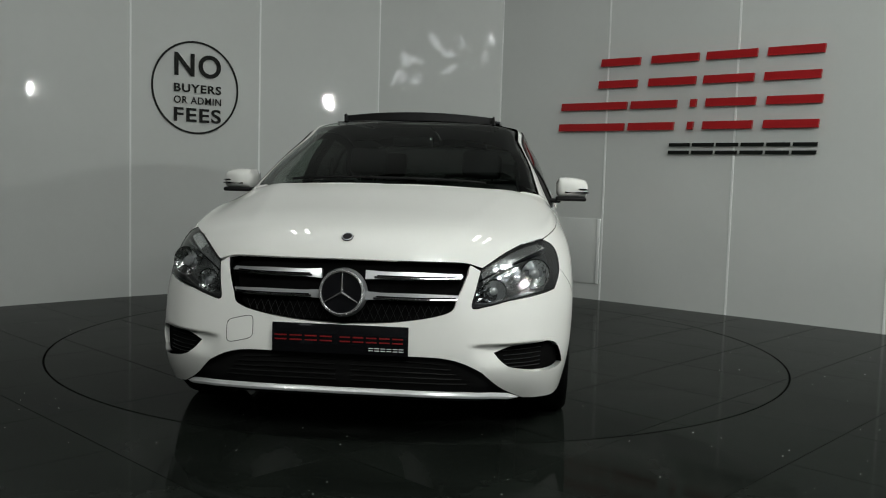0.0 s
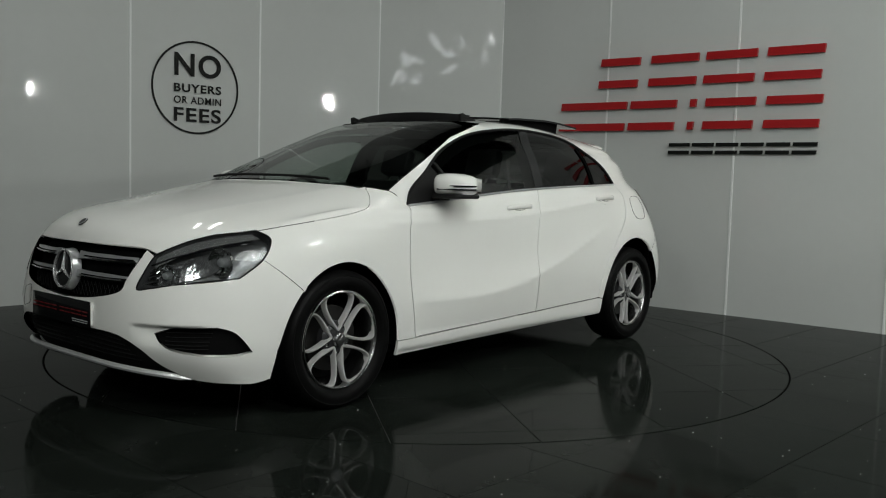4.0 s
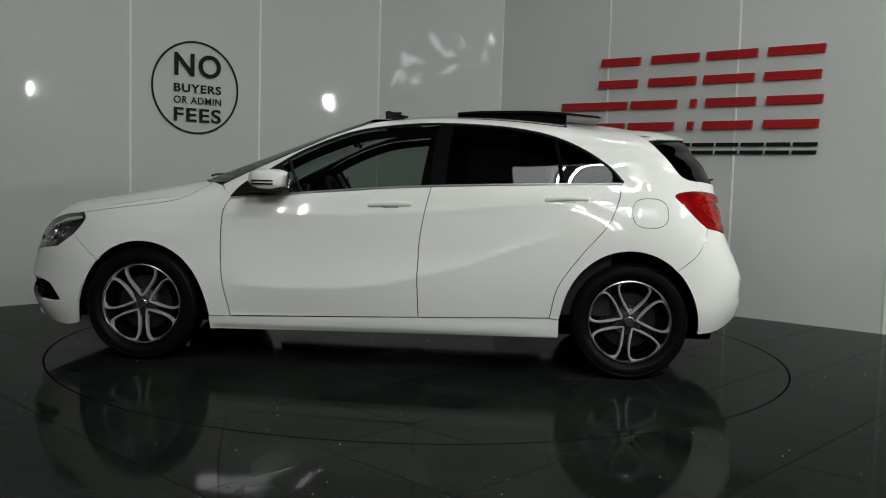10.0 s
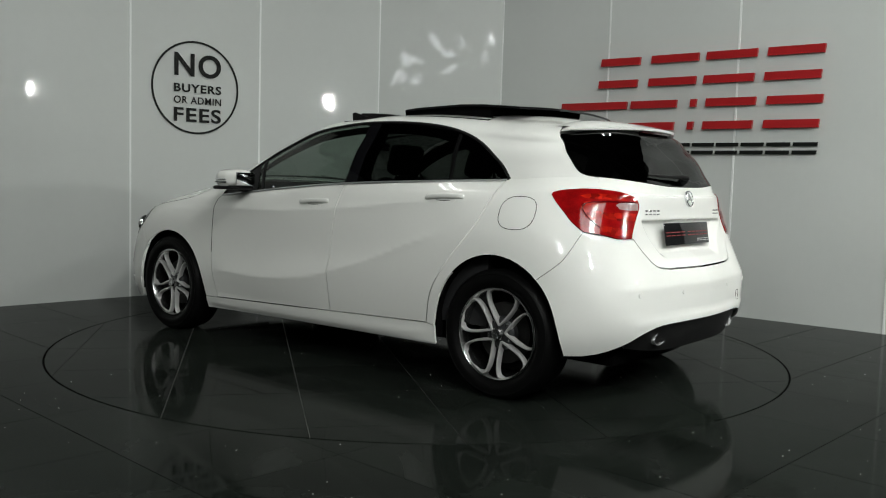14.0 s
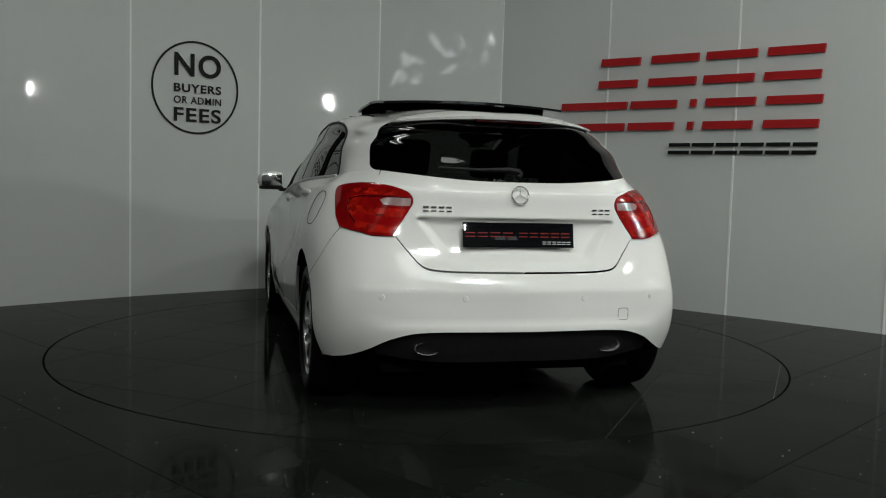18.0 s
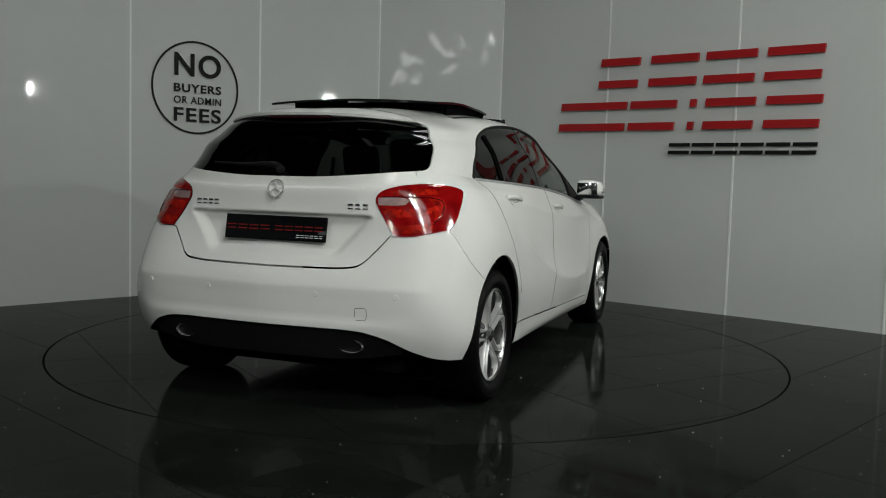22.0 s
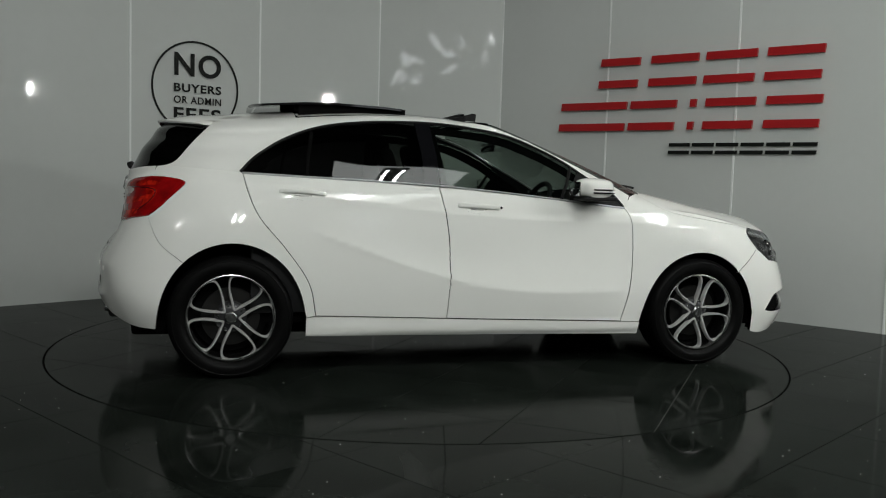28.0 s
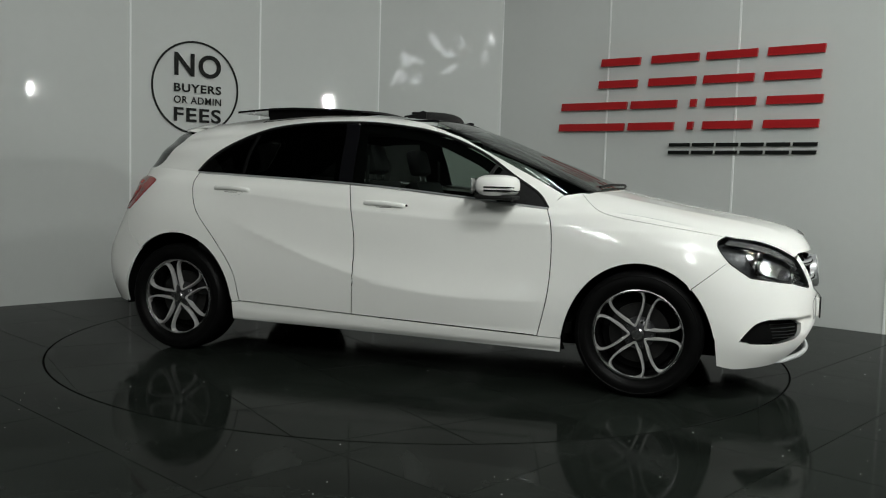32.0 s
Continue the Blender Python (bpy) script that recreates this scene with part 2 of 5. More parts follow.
# other walls and ceiling close the hall
hx, hy = 9.0, -11.0
for nm, a, b in (("wall_west", (-hx, 3.6), (-hx, hy)), ("wall_south", (-hx, hy), (hx, hy)), ("wall_east", (hx, hy), (hx, 3.6)), ("wall_north", (hx, 3.6), (-hx, 3.6))):
    a, b = Vector((*a, 0)), Vector((*b, 0))
    u = (b - a).normalized()
    w = u.cross(Vector((0, 0, 1)))
    mm = Matrix((u, Vector((0, 0, 1)), w)).transposed().to_4x4()
    mm.translation = a
    tagged(part(nm, boxbm(0, (b - a).length, 0, WALL_H, 0.0, 0.2, m=mm), HALL), "plain grey hall wall", "wall", kind="structure")
tagged(part("ceiling", boxbm(-hx, hx, hy, 3.6, WALL_H, WALL_H + 0.2), CEIL), "dark hall ceiling", "ceiling", kind="structure")

# floor bed and tiles laid at 45 degrees
TP = 0.607
U0, W0 = 2.065, -1.867
floor_bed = tagged(part("floor", boxbm(-hx, hx, hy, 3.6, -0.25, -0.0035), GROUT), "black polished tiled floor with pale joints", "floor", kind="structure")
bm = lathe(bmesh.new(), [(TURN_R + 0.009, -0.0034), (TURN_R + 0.009, -0.0030), (TURN_R - 0.009, -0.0030), (TURN_R - 0.009, -0.0034)], 128, Matrix.Translation(TURN_C))
part("gap_ring", bm, VOID, floor_bed)


def tile_corner(i, j):
    u, w = U0 + i * TP, W0 + j * TP
    s = math.sqrt(0.5)
    return Vector(((u + w) * s, (w - u) * s, 0))


def tile_mesh(pts, name, top=0.0):
    bm = bmesh.new()
    lo = [bm.verts.new((x, y, -0.0035)) for x, y in pts]
    hi = [bm.verts.new((x, y, top - 0.0006)) for x, y in pts]
    cx, cy = sum(q[0] for q in pts) / len(pts), sum(q[1] for q in pts) / len(pts)
    tp = [bm.verts.new((x + 0.0012 * (cx - x) / max(math.hypot(cx - x, cy - y), 0.01), y + 0.0012 * (cy - y) / max(math.hypot(cx - x, cy - y), 0.01), top)) for x, y in pts]
    n = len(pts)
    bm.faces.new(tp)
    for a, b in ((lo, hi), (hi, tp)):
        for k in range(n):
            bm.faces.new((a[k], a[(k + 1) % n], b[(k + 1) % n], b[k]))
    return finish(name, bm, TILE)


def clip_disc(pts, r):
    """Convex outline cut to the disc of radius r round the origin."""
    for k in range(96):
        a = 2 * math.pi * k / 96
        nx, ny = math.cos(a), math.sin(a)
        out = []
        for i in range(len(pts)):
            p, q = pts[i], pts[(i + 1) % len(pts)]
            dp, dq = p[0] * nx + p[1] * ny - r, q[0] * nx + q[1] * ny - r
            if dp <= 0:
                out.append(p)
            if (dp < 0) != (dq < 0) and dp != dq:
                t = dp / (dp - dq)
                out.append((p[0] + t * (q[0] - p[0]), p[1] + t * (q[1] - p[1])))
        pts = out
        if len(pts) < 3:
            return []
    return pts


def place_tiles(floor_parent, disc_parent, disc_turn):
    g = 0.0015
    h = TP / 2 - g
    s = math.sqrt(0.5)
    shared = tile_mesh([(0, -h * 2 * s), (h * 2 * s, 0), (0, h * 2 * s), (-h * 2 * s, 0)], "tile")
    for i in range(-12, 8):
        for j in range(-8, 14):
            c = (tile_corner(i, j) + tile_corner(i + 1, j + 1)) / 2
            if c.y < -5.2 or c.y > 3.3 or abs(c.x) > 6:
                continue
            d = (c - TURN_C).length
            if d > TURN_R + 0.45:
                ob = new("tile", shared)
                ob.location, ob.parent = c, floor_parent
            elif d > TURN_R - 0.45:
                # tile cut along the turntable's edge
                nn, bm = 20, bmesh.new()
                e = [Vector((0, -h * 2 * s, 0)), Vector((h * 2 * s, 0, 0)), Vector((0, h * 2 * s, 0)), Vector((-h * 2 * s, 0, 0))]
                vs = {}

                def vert(a, b):
                    if (a, b) not in vs:
                        q = c + e[0] + (e[1] - e[0]) * (a / nn) + (e[3] - e[0]) * (b / nn)
                        o = q - TURN_C
                        if o.length < TURN_R + 0.006:
                            q = TURN_C + o.normalized() * (TURN_R + 0.006)
                        vs[a, b] = bm.verts.new((q.x, q.y, 0))
                    return vs[a, b]
                for a in range(nn):
                    for b in range(nn):
                        if max((c + e[0] + (e[1] - e[0]) * (p / nn) + (e[3] - e[0]) * (q / nn) - TURN_C).length for p in (a, a + 1) for q in (b, b + 1)) > TURN_R + 0.0062:
                            bm.faces.new((vert(a, b), vert(a + 1, b), vert(a + 1, b + 1), vert(a, b + 1)))
                if bm.faces:
                    r = bmesh.ops.extrude_face_region(bm, geom=bm.faces[:])
                    bmesh.ops.translate(bm, verts=[v for v in r["geom"] if isinstance(v, bmesh.types.BMVert)], vec=(0, 0, -0.0034))
                    part("tile", bm, TILE, floor_parent, smooth=None)
                else:
                    bm.free()
    # the rest of the hall's floor, out of the camera's reach, as one sheet of separate tiles
    verts, faces, k = [], [], h * 2 * s
    for i in range(-30, 31):
        for j in range(-30, 31):
            c = (tile_corner(i, j) + tile_corner(i + 1, j + 1)) / 2
            near = -12 <= i < 8 and -8 <= j < 14 and -5.2 <= c.y <= 3.3 and abs(c.x) <= 6
            if near or abs(c.x) > hx - .45 or not hy + .45 < c.y < 3.1:
                continue
            n = len(verts)
            verts += [(c.x + dx, c.y + dy, z) for z in (-.0034, 0) for dx, dy in ((0, -k), (k, 0), (0, k), (-k, 0))]
            faces += [(n + 4, n + 5, n + 6, n + 7)] + [(n + a, n + (a + 1) % 4, n + 4 + (a + 1) % 4, n + 4 + a) for a in range(4)]
    me = bpy.data.meshes.new("far_tiles")
    me.from_pydata(verts, [], faces)
    me.materials.append(TILE)
    far = tagged(new("far_tiles", me), kind="stuff")
    far.parent = floor_parent
    # tiles of the turntable, in its own space
    rot = Matrix.Rotation(-disc_turn, 3, "Z")
    for i in range(-8, 8):
        for j in range(-8, 8):
            pts = []
            for a, b in ((0, 0), (1, 0), (1, 1), (0, 1)):
                u = (i + a) * TP + (g if a == 0 else -g) + 0.25
                w = (j + b) * TP + (g if b == 0 else -g) + 0.1
                q = rot @ Vector(((u + w) * s, (w - u) * s, 0))
                pts.append((q.x, q.y))
            pts = clip_disc(pts, TURN_R - 0.006)
            if len(pts) > 2 and max(math.hypot(a - pts[0][0], b - pts[0][1]) for a, b in pts) > 0.02:
                ob = new("tile", tile_mesh(pts, "tile"))
                ob.parent = disc_parent


# ---- signs on the wall ----
def stroke_bars(name, parent, m, strokes, mat, depth):
    bm = bmesh.new()
    for st in strokes:
        prism(bm, st, depth, m)
    return part(name, bm, mat, parent, smooth=None)


def wall_word(name, spans, z0, z1, mat, depth, t, label):
    """Raised bars on the long straight wall; spans: (start, end) along it."""
    m, ln = wall_pose(6)
    top = tagged(new(name), label, "sign")
    for a, b in spans:
        mm = m @ Matrix.Translation((a, z0, 0.008))
        if a < 0:
            m5, l5 = wall_pose(5)
            mm = m5 @ Matrix.Translation((l5 + a, z0, 0.010))
        w, h = b - a, z1 - z0
        for q in (0, h - t):
            k = .10 * (q / h - .5)
            stroke_bars("sign_bar", top, mm, [[(k * h, q), (w + k * h, q), (w + k * h + .1 * t, q + t), (k * h + .1 * t, q + t)]], mat, depth)
    return top


wall_word("sign_bars", [(-0.065, 0.305), (0.42, 0.845), (0.915, 1.335), (1.42, 1.855)], 1.925, 2.185, REDSIGN, 0.03, 0.066, "row of raised red acrylic bars on the wall")
wall_word("sign_bars", [(-0.455, 0.195), (0.24, 0.665), (0.79, 0.84), (0.925, 1.34), (1.43, 1.857)], 1.545, 1.80, REDSIGN, 0.03, 0.066, "row of raised red acrylic bars on the wall")
mo = [0.618 + 0.2075 * k for k in range(6)]
wall_word("sign_bars", [(a, a + 0.185) for a in mo], 1.338, 1.432, BLACKSIGN, 0.015, 0.030, "row of small raised black bars on the wall")

sign = tagged(new("round_notice"), "black circular notice lettered on the white wall", "sign")
m, ln = wall_pose(2)
bm = bmesh.new()
lathe(bm, [(0.385, 0.0), (0.385, 0.004), (0.402, 0.004), (0.402, 0.0)], 72, m @ Matrix.Translation((0.578, 1.80, 0.0)))
part("ring", bm, BLACKSIGN, sign)
for text, zc, hh, ww in (("NO", 1.993, 0.200, 0.43), ("BUYERS", 1.793, 0.072, 0.436), ("OR ADMIN", 1.690, 0.062, 0.436), ("FEES", 1.563, 0.122, 0.436)):
    cu = bpy.data.curves.new("lettering", "FONT")
    cu.body, cu.size, cu.extrude, cu.align_x, cu.align_y, cu.offset = text, 1.0, 0.01, "CENTER", "CENTER", 0.008 if " " in text else 0.022
    cu.space_character = 1.12
    tmp = new("lettering", cu)
    bpy.context.view_layer.update()
    me = bpy.data.meshes.new_from_object(tmp)
    bpy.data.objects.remove(tmp)
    xs, ys = [v.co.x for v in me.vertices], [v.co.y for v in me.vertices]
    kx, ky = ww / (max(xs) - min(xs)), hh / (max(ys) - min(ys))
    cx, cy = (max(xs) + min(xs)) / 2, (max(ys) + min(ys)) / 2
    for v in me.vertices:
        v.co = m @ Vector((0.594 + (v.co.x - cx) * kx, zc + (v.co.y - cy) * ky, 0.001 + 0.2 * (v.co.z + 0.01)))
    me.materials.clear()
    me.materials.append(BLACKSIGN)
    ob = new("lettering", me)
    ob.parent = sign

# ---- batten lamps, four of the six added as fill ----
for bx, by, bz, watts, lean in BATTENS:
    lamp = tagged(new("batten_or_fill_lamp"), "long white twin-tube ceiling lamp out of view, four of six added as fill", "lamp", "hall lamps")
    part("housing", boxbm(bx - 0.26, bx + 0.26, by - 0.8, by + 0.8, bz + 0.02 + 0.5 * lean, bz + 0.10 + 0.5 * lean, bevel=0.01), SEAM, lamp)
    part("rod", tube(bmesh.new(), [(bx, by, bz + 0.10 + 0.5 * lean), (bx, by, WALL_H)], 0.012), SATIN, lamp)

# wide roof-light in the ceiling behind
ROOFLIGHT = glow("rooflight_pane", (0.95, 1.0, 0.97), 4.5)
win = tagged(new("window_roof"), "wide bright roof-light in the dark ceiling", "window", kind="structure")
part("pane", boxbm(0.7, 3.7, -6.6, -4.9, WALL_H - .03, WALL_H - .02), ROOFLIGHT, win)
part("window_frame", boxbm(0.6, 3.8, -6.7, -4.8, WALL_H - .018, WALL_H + .01), BLACKSIGN, win)

# daylight panes high in the wall behind, and one bright lamp on a pole
SKYPANE = glow("daylight_pane", (0.93, 0.97, 1.0), 6.0)
DIMPANE = glow("dim_glow_pane", (0.9, 0.97, 1.0), 1.2)
LED = glow("lamp_face", (0.95, 0.97, 1.0), 45)
# slanted roof-light strips, seen only as gleams on the gloss wall: wall, place along it, foot, top, width, lean
STRIPS = [("S", -2.06, 3.62, 3.98, .09, .10), ("S", -1.92, 3.66, 3.90, .06, .06), ("S", -1.86, 4.02, 4.36, .10, -.12), ("S", -1.70, 4.05, 4.30, .05, -.08), ("S", -1.12, 3.82, 4.12, .10, .08), ("S", -1.16, 4.48, 4.86, .10, -.14),
          ("S", -.98, 4.52, 4.78, .06, -.10), ("S", -.52, 4.06, 4.42, .09, .10), ("S", -.40, 4.56, 4.84, .10, .16), ("S", -.30, 4.22, 4.40, .08, -.10), ("S", -2.75, 4.55, 4.80, .05, .22), ("S", -.12, 4.5, 4.9, .07, -.2),
          ("E", -3.58, 3.70, 4.25, .05, .16), ("E", -4.15, 3.15, 3.40, .05, .12), ("E", -5.64, 3.92, 4.22, .04, 0), ("E", -5.80, 3.50, 3.66, .05, 0), ("E", -7.15, 2.88, 3.08, .05, .03)]
for k, (side, c, z0, z1, w, lean) in enumerate(STRIPS):
    win = tagged(new("window_%d" % (k + 1)), "narrow bright roof-light strip with dark frame", "window", kind="structure")
    m = Matrix(((1, 0, 0, c), (0, 0, -1, hy + 0.03), (0, 1, 0, z0), (0, 0, 0, 1))) if side == "S" else Matrix(((0, 0, -1, hx - 0.03), (1, 0, 0, c), (0, 1, 0, z0), (0, 0, 0, 1)))
    q = [(-w / 2, 0), (w / 2, 0), (w / 2 + lean, z1 - z0), (-w / 2 + lean, z1 - z0)]
    part("pane", prism(bmesh.new(), q, -.008 if side == "S" else .008, m), SKYPANE if side == "S" else DIMPANE, win, smooth=None)
    q = [(-w / 2 - .03, -.03), (w / 2 + .03, -.03), (w / 2 + lean + .03, z1 - z0 + .03), (-w / 2 + lean - .03, z1 - z0 + .03)]
    part("window_frame", prism(bmesh.new(), q, .012 if side == "S" else -.012, m @ Matrix.Translation((0, 0, .004 if side == "S" else -.004))), BLACKSIGN, win, smooth=None)
# three wide dim glowing panes, added out of view with no known opening
for k, (x0, x1, z0, z1) in enumerate(((4.2, 5.2, 1.9, 3.2), (5.4, 6.4, 1.9, 3.2), (-6.4, -5.4, 1.9, 3.1))):
    win = tagged(new("window_%d" % (k + 1 + len(STRIPS))), "dim glowing pane with dark frame, added out of view", "window", kind="structure")
    part("pane", boxbm(x0, x1, hy + 0.02, hy + 0.03, z0, z1), DIMPANE, win)
    part("window_frame", boxbm(x0 - 0.05, x1 + 0.05, hy, hy + 0.018, z0 - 0.05, z1 + 0.05), BLACKSIGN, win)
lamp = tagged(new("flood_lamp"), "bright upright flood lamp on a tall pole", "lamp")
part("pole", tube(bmesh.new(), [(4.92, -2.1, 0), (4.92, -2.1, 2.18)], 0.02), SATIN, lamp)
part("foot", lathe(bmesh.new(), [(0, 0.03), (0.2, 0.03), (0.22, 0)], 32, Matrix.Translation((4.92, -2.1, 0))), SATIN, lamp)
part("lamp_head", lathe(bmesh.new(), [(0, -0.13), (0.008, -0.11), (0.010, 0), (0.008, 0.11), (0, 0.13)], 20, Matrix.Translation((4.9, -2.1, 2.38))), LED, lamp)

# ---- car: body skin from lengthwise curves, x forward, y to its left ----
def spline_base(knots):
    k = np.array(knots, float)
    n, h = len(k), np.diff(k)
    A, R = np.zeros((n, n)), np.zeros((n, n))
    A[0, 0] = A[-1, -1] = 1
    for i in range(1, n - 1):
        A[i, i - 1:i + 2] = h[i - 1], 2 * (h[i - 1] + h[i]), h[i]
        R[i, i - 1:i + 2] = 6 / h[i - 1], -6 / h[i - 1] - 6 / h[i], 6 / h[i]
    return k, h, np.linalg.solve(A, R), np.eye(n)


def spline_weights(base, q):
    """Weights of a natural cubic spline: values at q from values at the knots."""
    k, h, M, E = base
    i = np.clip(np.searchsorted(k, q, side="right") - 1, 0, len(k) - 2)
    hh = h[i][:, None]
    a, b = (k[i + 1] - q)[:, None], (q - k[i])[:, None]
    return M[i] * (a ** 3 / (6 * hh) - hh * a / 6) + M[i + 1] * (b ** 3 / (6 * hh) - hh * b / 6) + E[i] * (a / hh) + E[i + 1] * (b / hh)


# each curve runs from the nose's middle along the left side to the tail's middle
LOWER = [
    [(2.12, 0, .185), (2.11, .35, .18), (2.025, .60, .172), (1.885, .765, .165), (1.72, .84, .185), (1.35, .86, .19), (.95, .845, .178), (.3, .84, .185), (-.4, .84, .192), (-.97, .85, .2), (-1.35, .86, .22), (-1.72, .83, .25), (-1.87, .70, .25), (-1.98, .4, .25), (-2.01, 0, .25)],
    [(2.185, 0, .295), (2.175, .35, .295), (2.087, .63, .29), (1.928, .795, .285), (1.72, .868, .30), (1.35, .885, .31), (.95, .866, .29), (.3, .863, .285), (-.4, .863, .295), (-.97, .87, .31), (-1.35, .888, .32), (-1.72, .868, .35), (-1.91, .73, .36), (-2.015, .4, .37), (-2.045, 0, .37)],
    [(2.20, 0, .455), (2.19, .35, .455), (2.103, .62, .455), (1.945, .785, .46), (1.73, .875, .47), (1.35, .896, .48), (.95, .880, .455), (.3, .884, .445), (-.3, .884, .50), (-.97, .888, .50), (-1.35, .90, .50), (-1.72, .868, .52), (-1.925, .745, .53), (-2.015, .4, .54), (-2.05, 0, .54)],
    [(2.205, 0, .60), (2.175, .35, .60), (2.085, .58, .60), (1.922, .765, .61), (1.71, .862, .63), (1.35, .892, .66), (.95, .872, .62), (.3, .866, .61), (-.4, .874, .63), (-.97, .888, .66), (-1.35, .897, .68), (-1.70, .857, .67), (-1.90, .725, .655), (-1.985, .4, .645), (-2.02, 0, .64)],
    [(2.165, 0, .745), (2.125, .35, .735), (2.015, .57, .74), (1.872, .715, .755), (1.69, .805, .775), (1.35, .866, .79), (.95, .862, .79), (.3, .860, .80), (-.4, .864, .81), (-.97, .870, .83), (-1.35, .872, .85), (-1.66, .822, .84), (-1.845, .69, .82), (-1.905, .4, .81), (-1.925, 0, .81)],
    [(2.065, 0, .842), (2.025, .33, .832), (1.93, .54, .82), (1.82, .665, .815), (1.68, .755, .825), (1.35, .815, .87), (.95, .846, .865), (.3, .850, .875), (-.4, .852, .90), (-.97, .845, .945), (-1.35, .825, .96), (-1.60, .779, .965), (-1.79, .655, .965), (-1.892, .4, .96), (-1.915, 0, .96)],
    [(1.65, 0, .927), (1.64, .33, .918), (1.60, .54, .902), (1.55, .655, .89), (1.46, .735, .882), (1.2, .795, .91), (.92, .830, .90), (.3, .834, .935), (-.4, .832, .97), (-.97, .812, 1.005), (-1.33, .775, 1.02), (-1.56, .742, 1.025), (-1.755, .625, 1.025), (-1.88, .4, 1.005), (-1.90, 0, 1.0)],
    [(1.17, 0, 1.018), (1.15, .33, 1.014), (1.10, .52, 1.008), (1.05, .63, .998), (.99, .715, .982), (.925, .775, .955), (.86, .805, .922), (.3, .812, .975), (-.4, .804, 1.026), (-.95, .770, 1.045), (-1.31, .720, 1.06), (-1.53, .690, 1.075), (-1.725, .59, 1.082), (-1.865, .4, 1.06), (-1.892, 0, 1.045)],
]
UPPER = [
    LOWER[-1],
    [(.665, 0, 1.216), (.65, .33, 1.211), (.622, .5, 1.205), (.60, .58, 1.20), (.57, .638, 1.192), (.53, .678, 1.178), (.46, .705, 1.160), (.1, .730, 1.18), (-.4, .726, 1.21), (-.9, .702, 1.21), (-1.2, .677, 1.20), (-1.45, .648, 1.20), (-1.62, .574, 1.20), (-1.787, .39, 1.19), (-1.815, 0, 1.183)],
    [(.17, 0, 1.400), (.16, .3, 1.396), (.14, .45, 1.390), (.12, .53, 1.384), (.09, .572, 1.378), (.05, .597, 1.370), (0, .608, 1.364), (-.2, .612, 1.374), (-.5, .608, 1.376), (-.85, .592, 1.352), (-1.1, .580, 1.322), (-1.38, .577, 1.297), (-1.53, .50, 1.295), (-1.69, .34, 1.302), (-1.733, 0, 1.305)],
    [(.10, 0, 1.411), (.09, .25, 1.406), (.07, .36, 1.400), (.05, .42, 1.396), (.02, .445, 1.396), (-.02, .457, 1.397), (-.08, .462, 1.402), (-.2, .465, 1.412), (-.5, .463, 1.417), (-.9, .445, 1.398), (-1.2, .43, 1.370), (-1.40, .41, 1.350), (-1.53, .37, 1.342), (-1.64, .25, 1.340), (-1.665, 0, 1.343)],
    [(0, 0, 1.424), (-.03, 0, 1.427), (-.06, 0, 1.43), (-.1, 0, 1.433), (-.14, 0, 1.436), (-.18, 0, 1.438), (-.22, 0, 1.44), (-.33, 0, 1.444), (-.58, 0, 1.446), (-.9, 0, 1.432), (-1.17, 0, 1.408), (-1.36, 0, 1.386), (-1.45, 0, 1.375), (-1.55, 0, 1.363), (-1.6, 0, 1.357)],
]


def bowed(a, b, d):
    """The curve midway between two curves, bowed outwards by d."""
    out = []
    for k, (p, q) in enumerate(zip(a, b)):
        p, q = Vector(p), Vector(q)
        m, c = (p + q) / 2, (q - p).normalized()
        o = m - Vector((-.4, 0, .75))
        o -= c * o.dot(c)
        out.append(tuple(m + o.normalized() * (d if k < 11 else -.001)))
    return out


# glass bows a little between the belt and the roof's edge
UPPER = [UPPER[0], bowed(UPPER[0], UPPER[1], .004), UPPER[1], bowed(UPPER[1], UPPER[2], .005)] + UPPER[2:]


def mirrored_ends(row):
    f = lambda q: (q[0], -q[1], q[2])
    return [f(row[2]), f(row[1])] + row + [f(row[-2]), f(row[-3])]


ROOF_FAR = [(a, -b, c) for a, b, c in UPPER[-2]]
LO, UP = (np.array([mirrored_ends(r) for r in g], float) for g in (LOWER, UPPER + [ROOF_FAR]))
chord = np.linalg.norm(np.diff(LO, axis=1), axis=2).mean(0)
SK = np.concatenate([[0], np.cumsum(chord)])
SK -= SK[2]
S_END = SK[-3]
VL = np.concatenate([[0], np.cumsum(np.linalg.norm(np.diff(LO, axis=0), axis=2)[:, 2:-2].mean(1))])
VU = VL[-1] + np.concatenate([[0], np.cumsum(np.linalg.norm(np.diff(UP, axis=0), axis=2)[:, 2:-2].mean(1))])
V_BELT, V_END = VL[-1], VU[-2]
BS, BL, BU = spline_base(SK), spline_base(VL), spline_base(VU)


def ramp(a, b, q):
    t = np.clip((q - a) / (b - a), 0, 1)
    return t * t * (3 - 2 * t)


def crest(d, w, soft=0.006):
    """A rounded ridge of height 1 across d."""
    return np.exp(-(np.sqrt(d * d + soft * soft) - soft) / w)


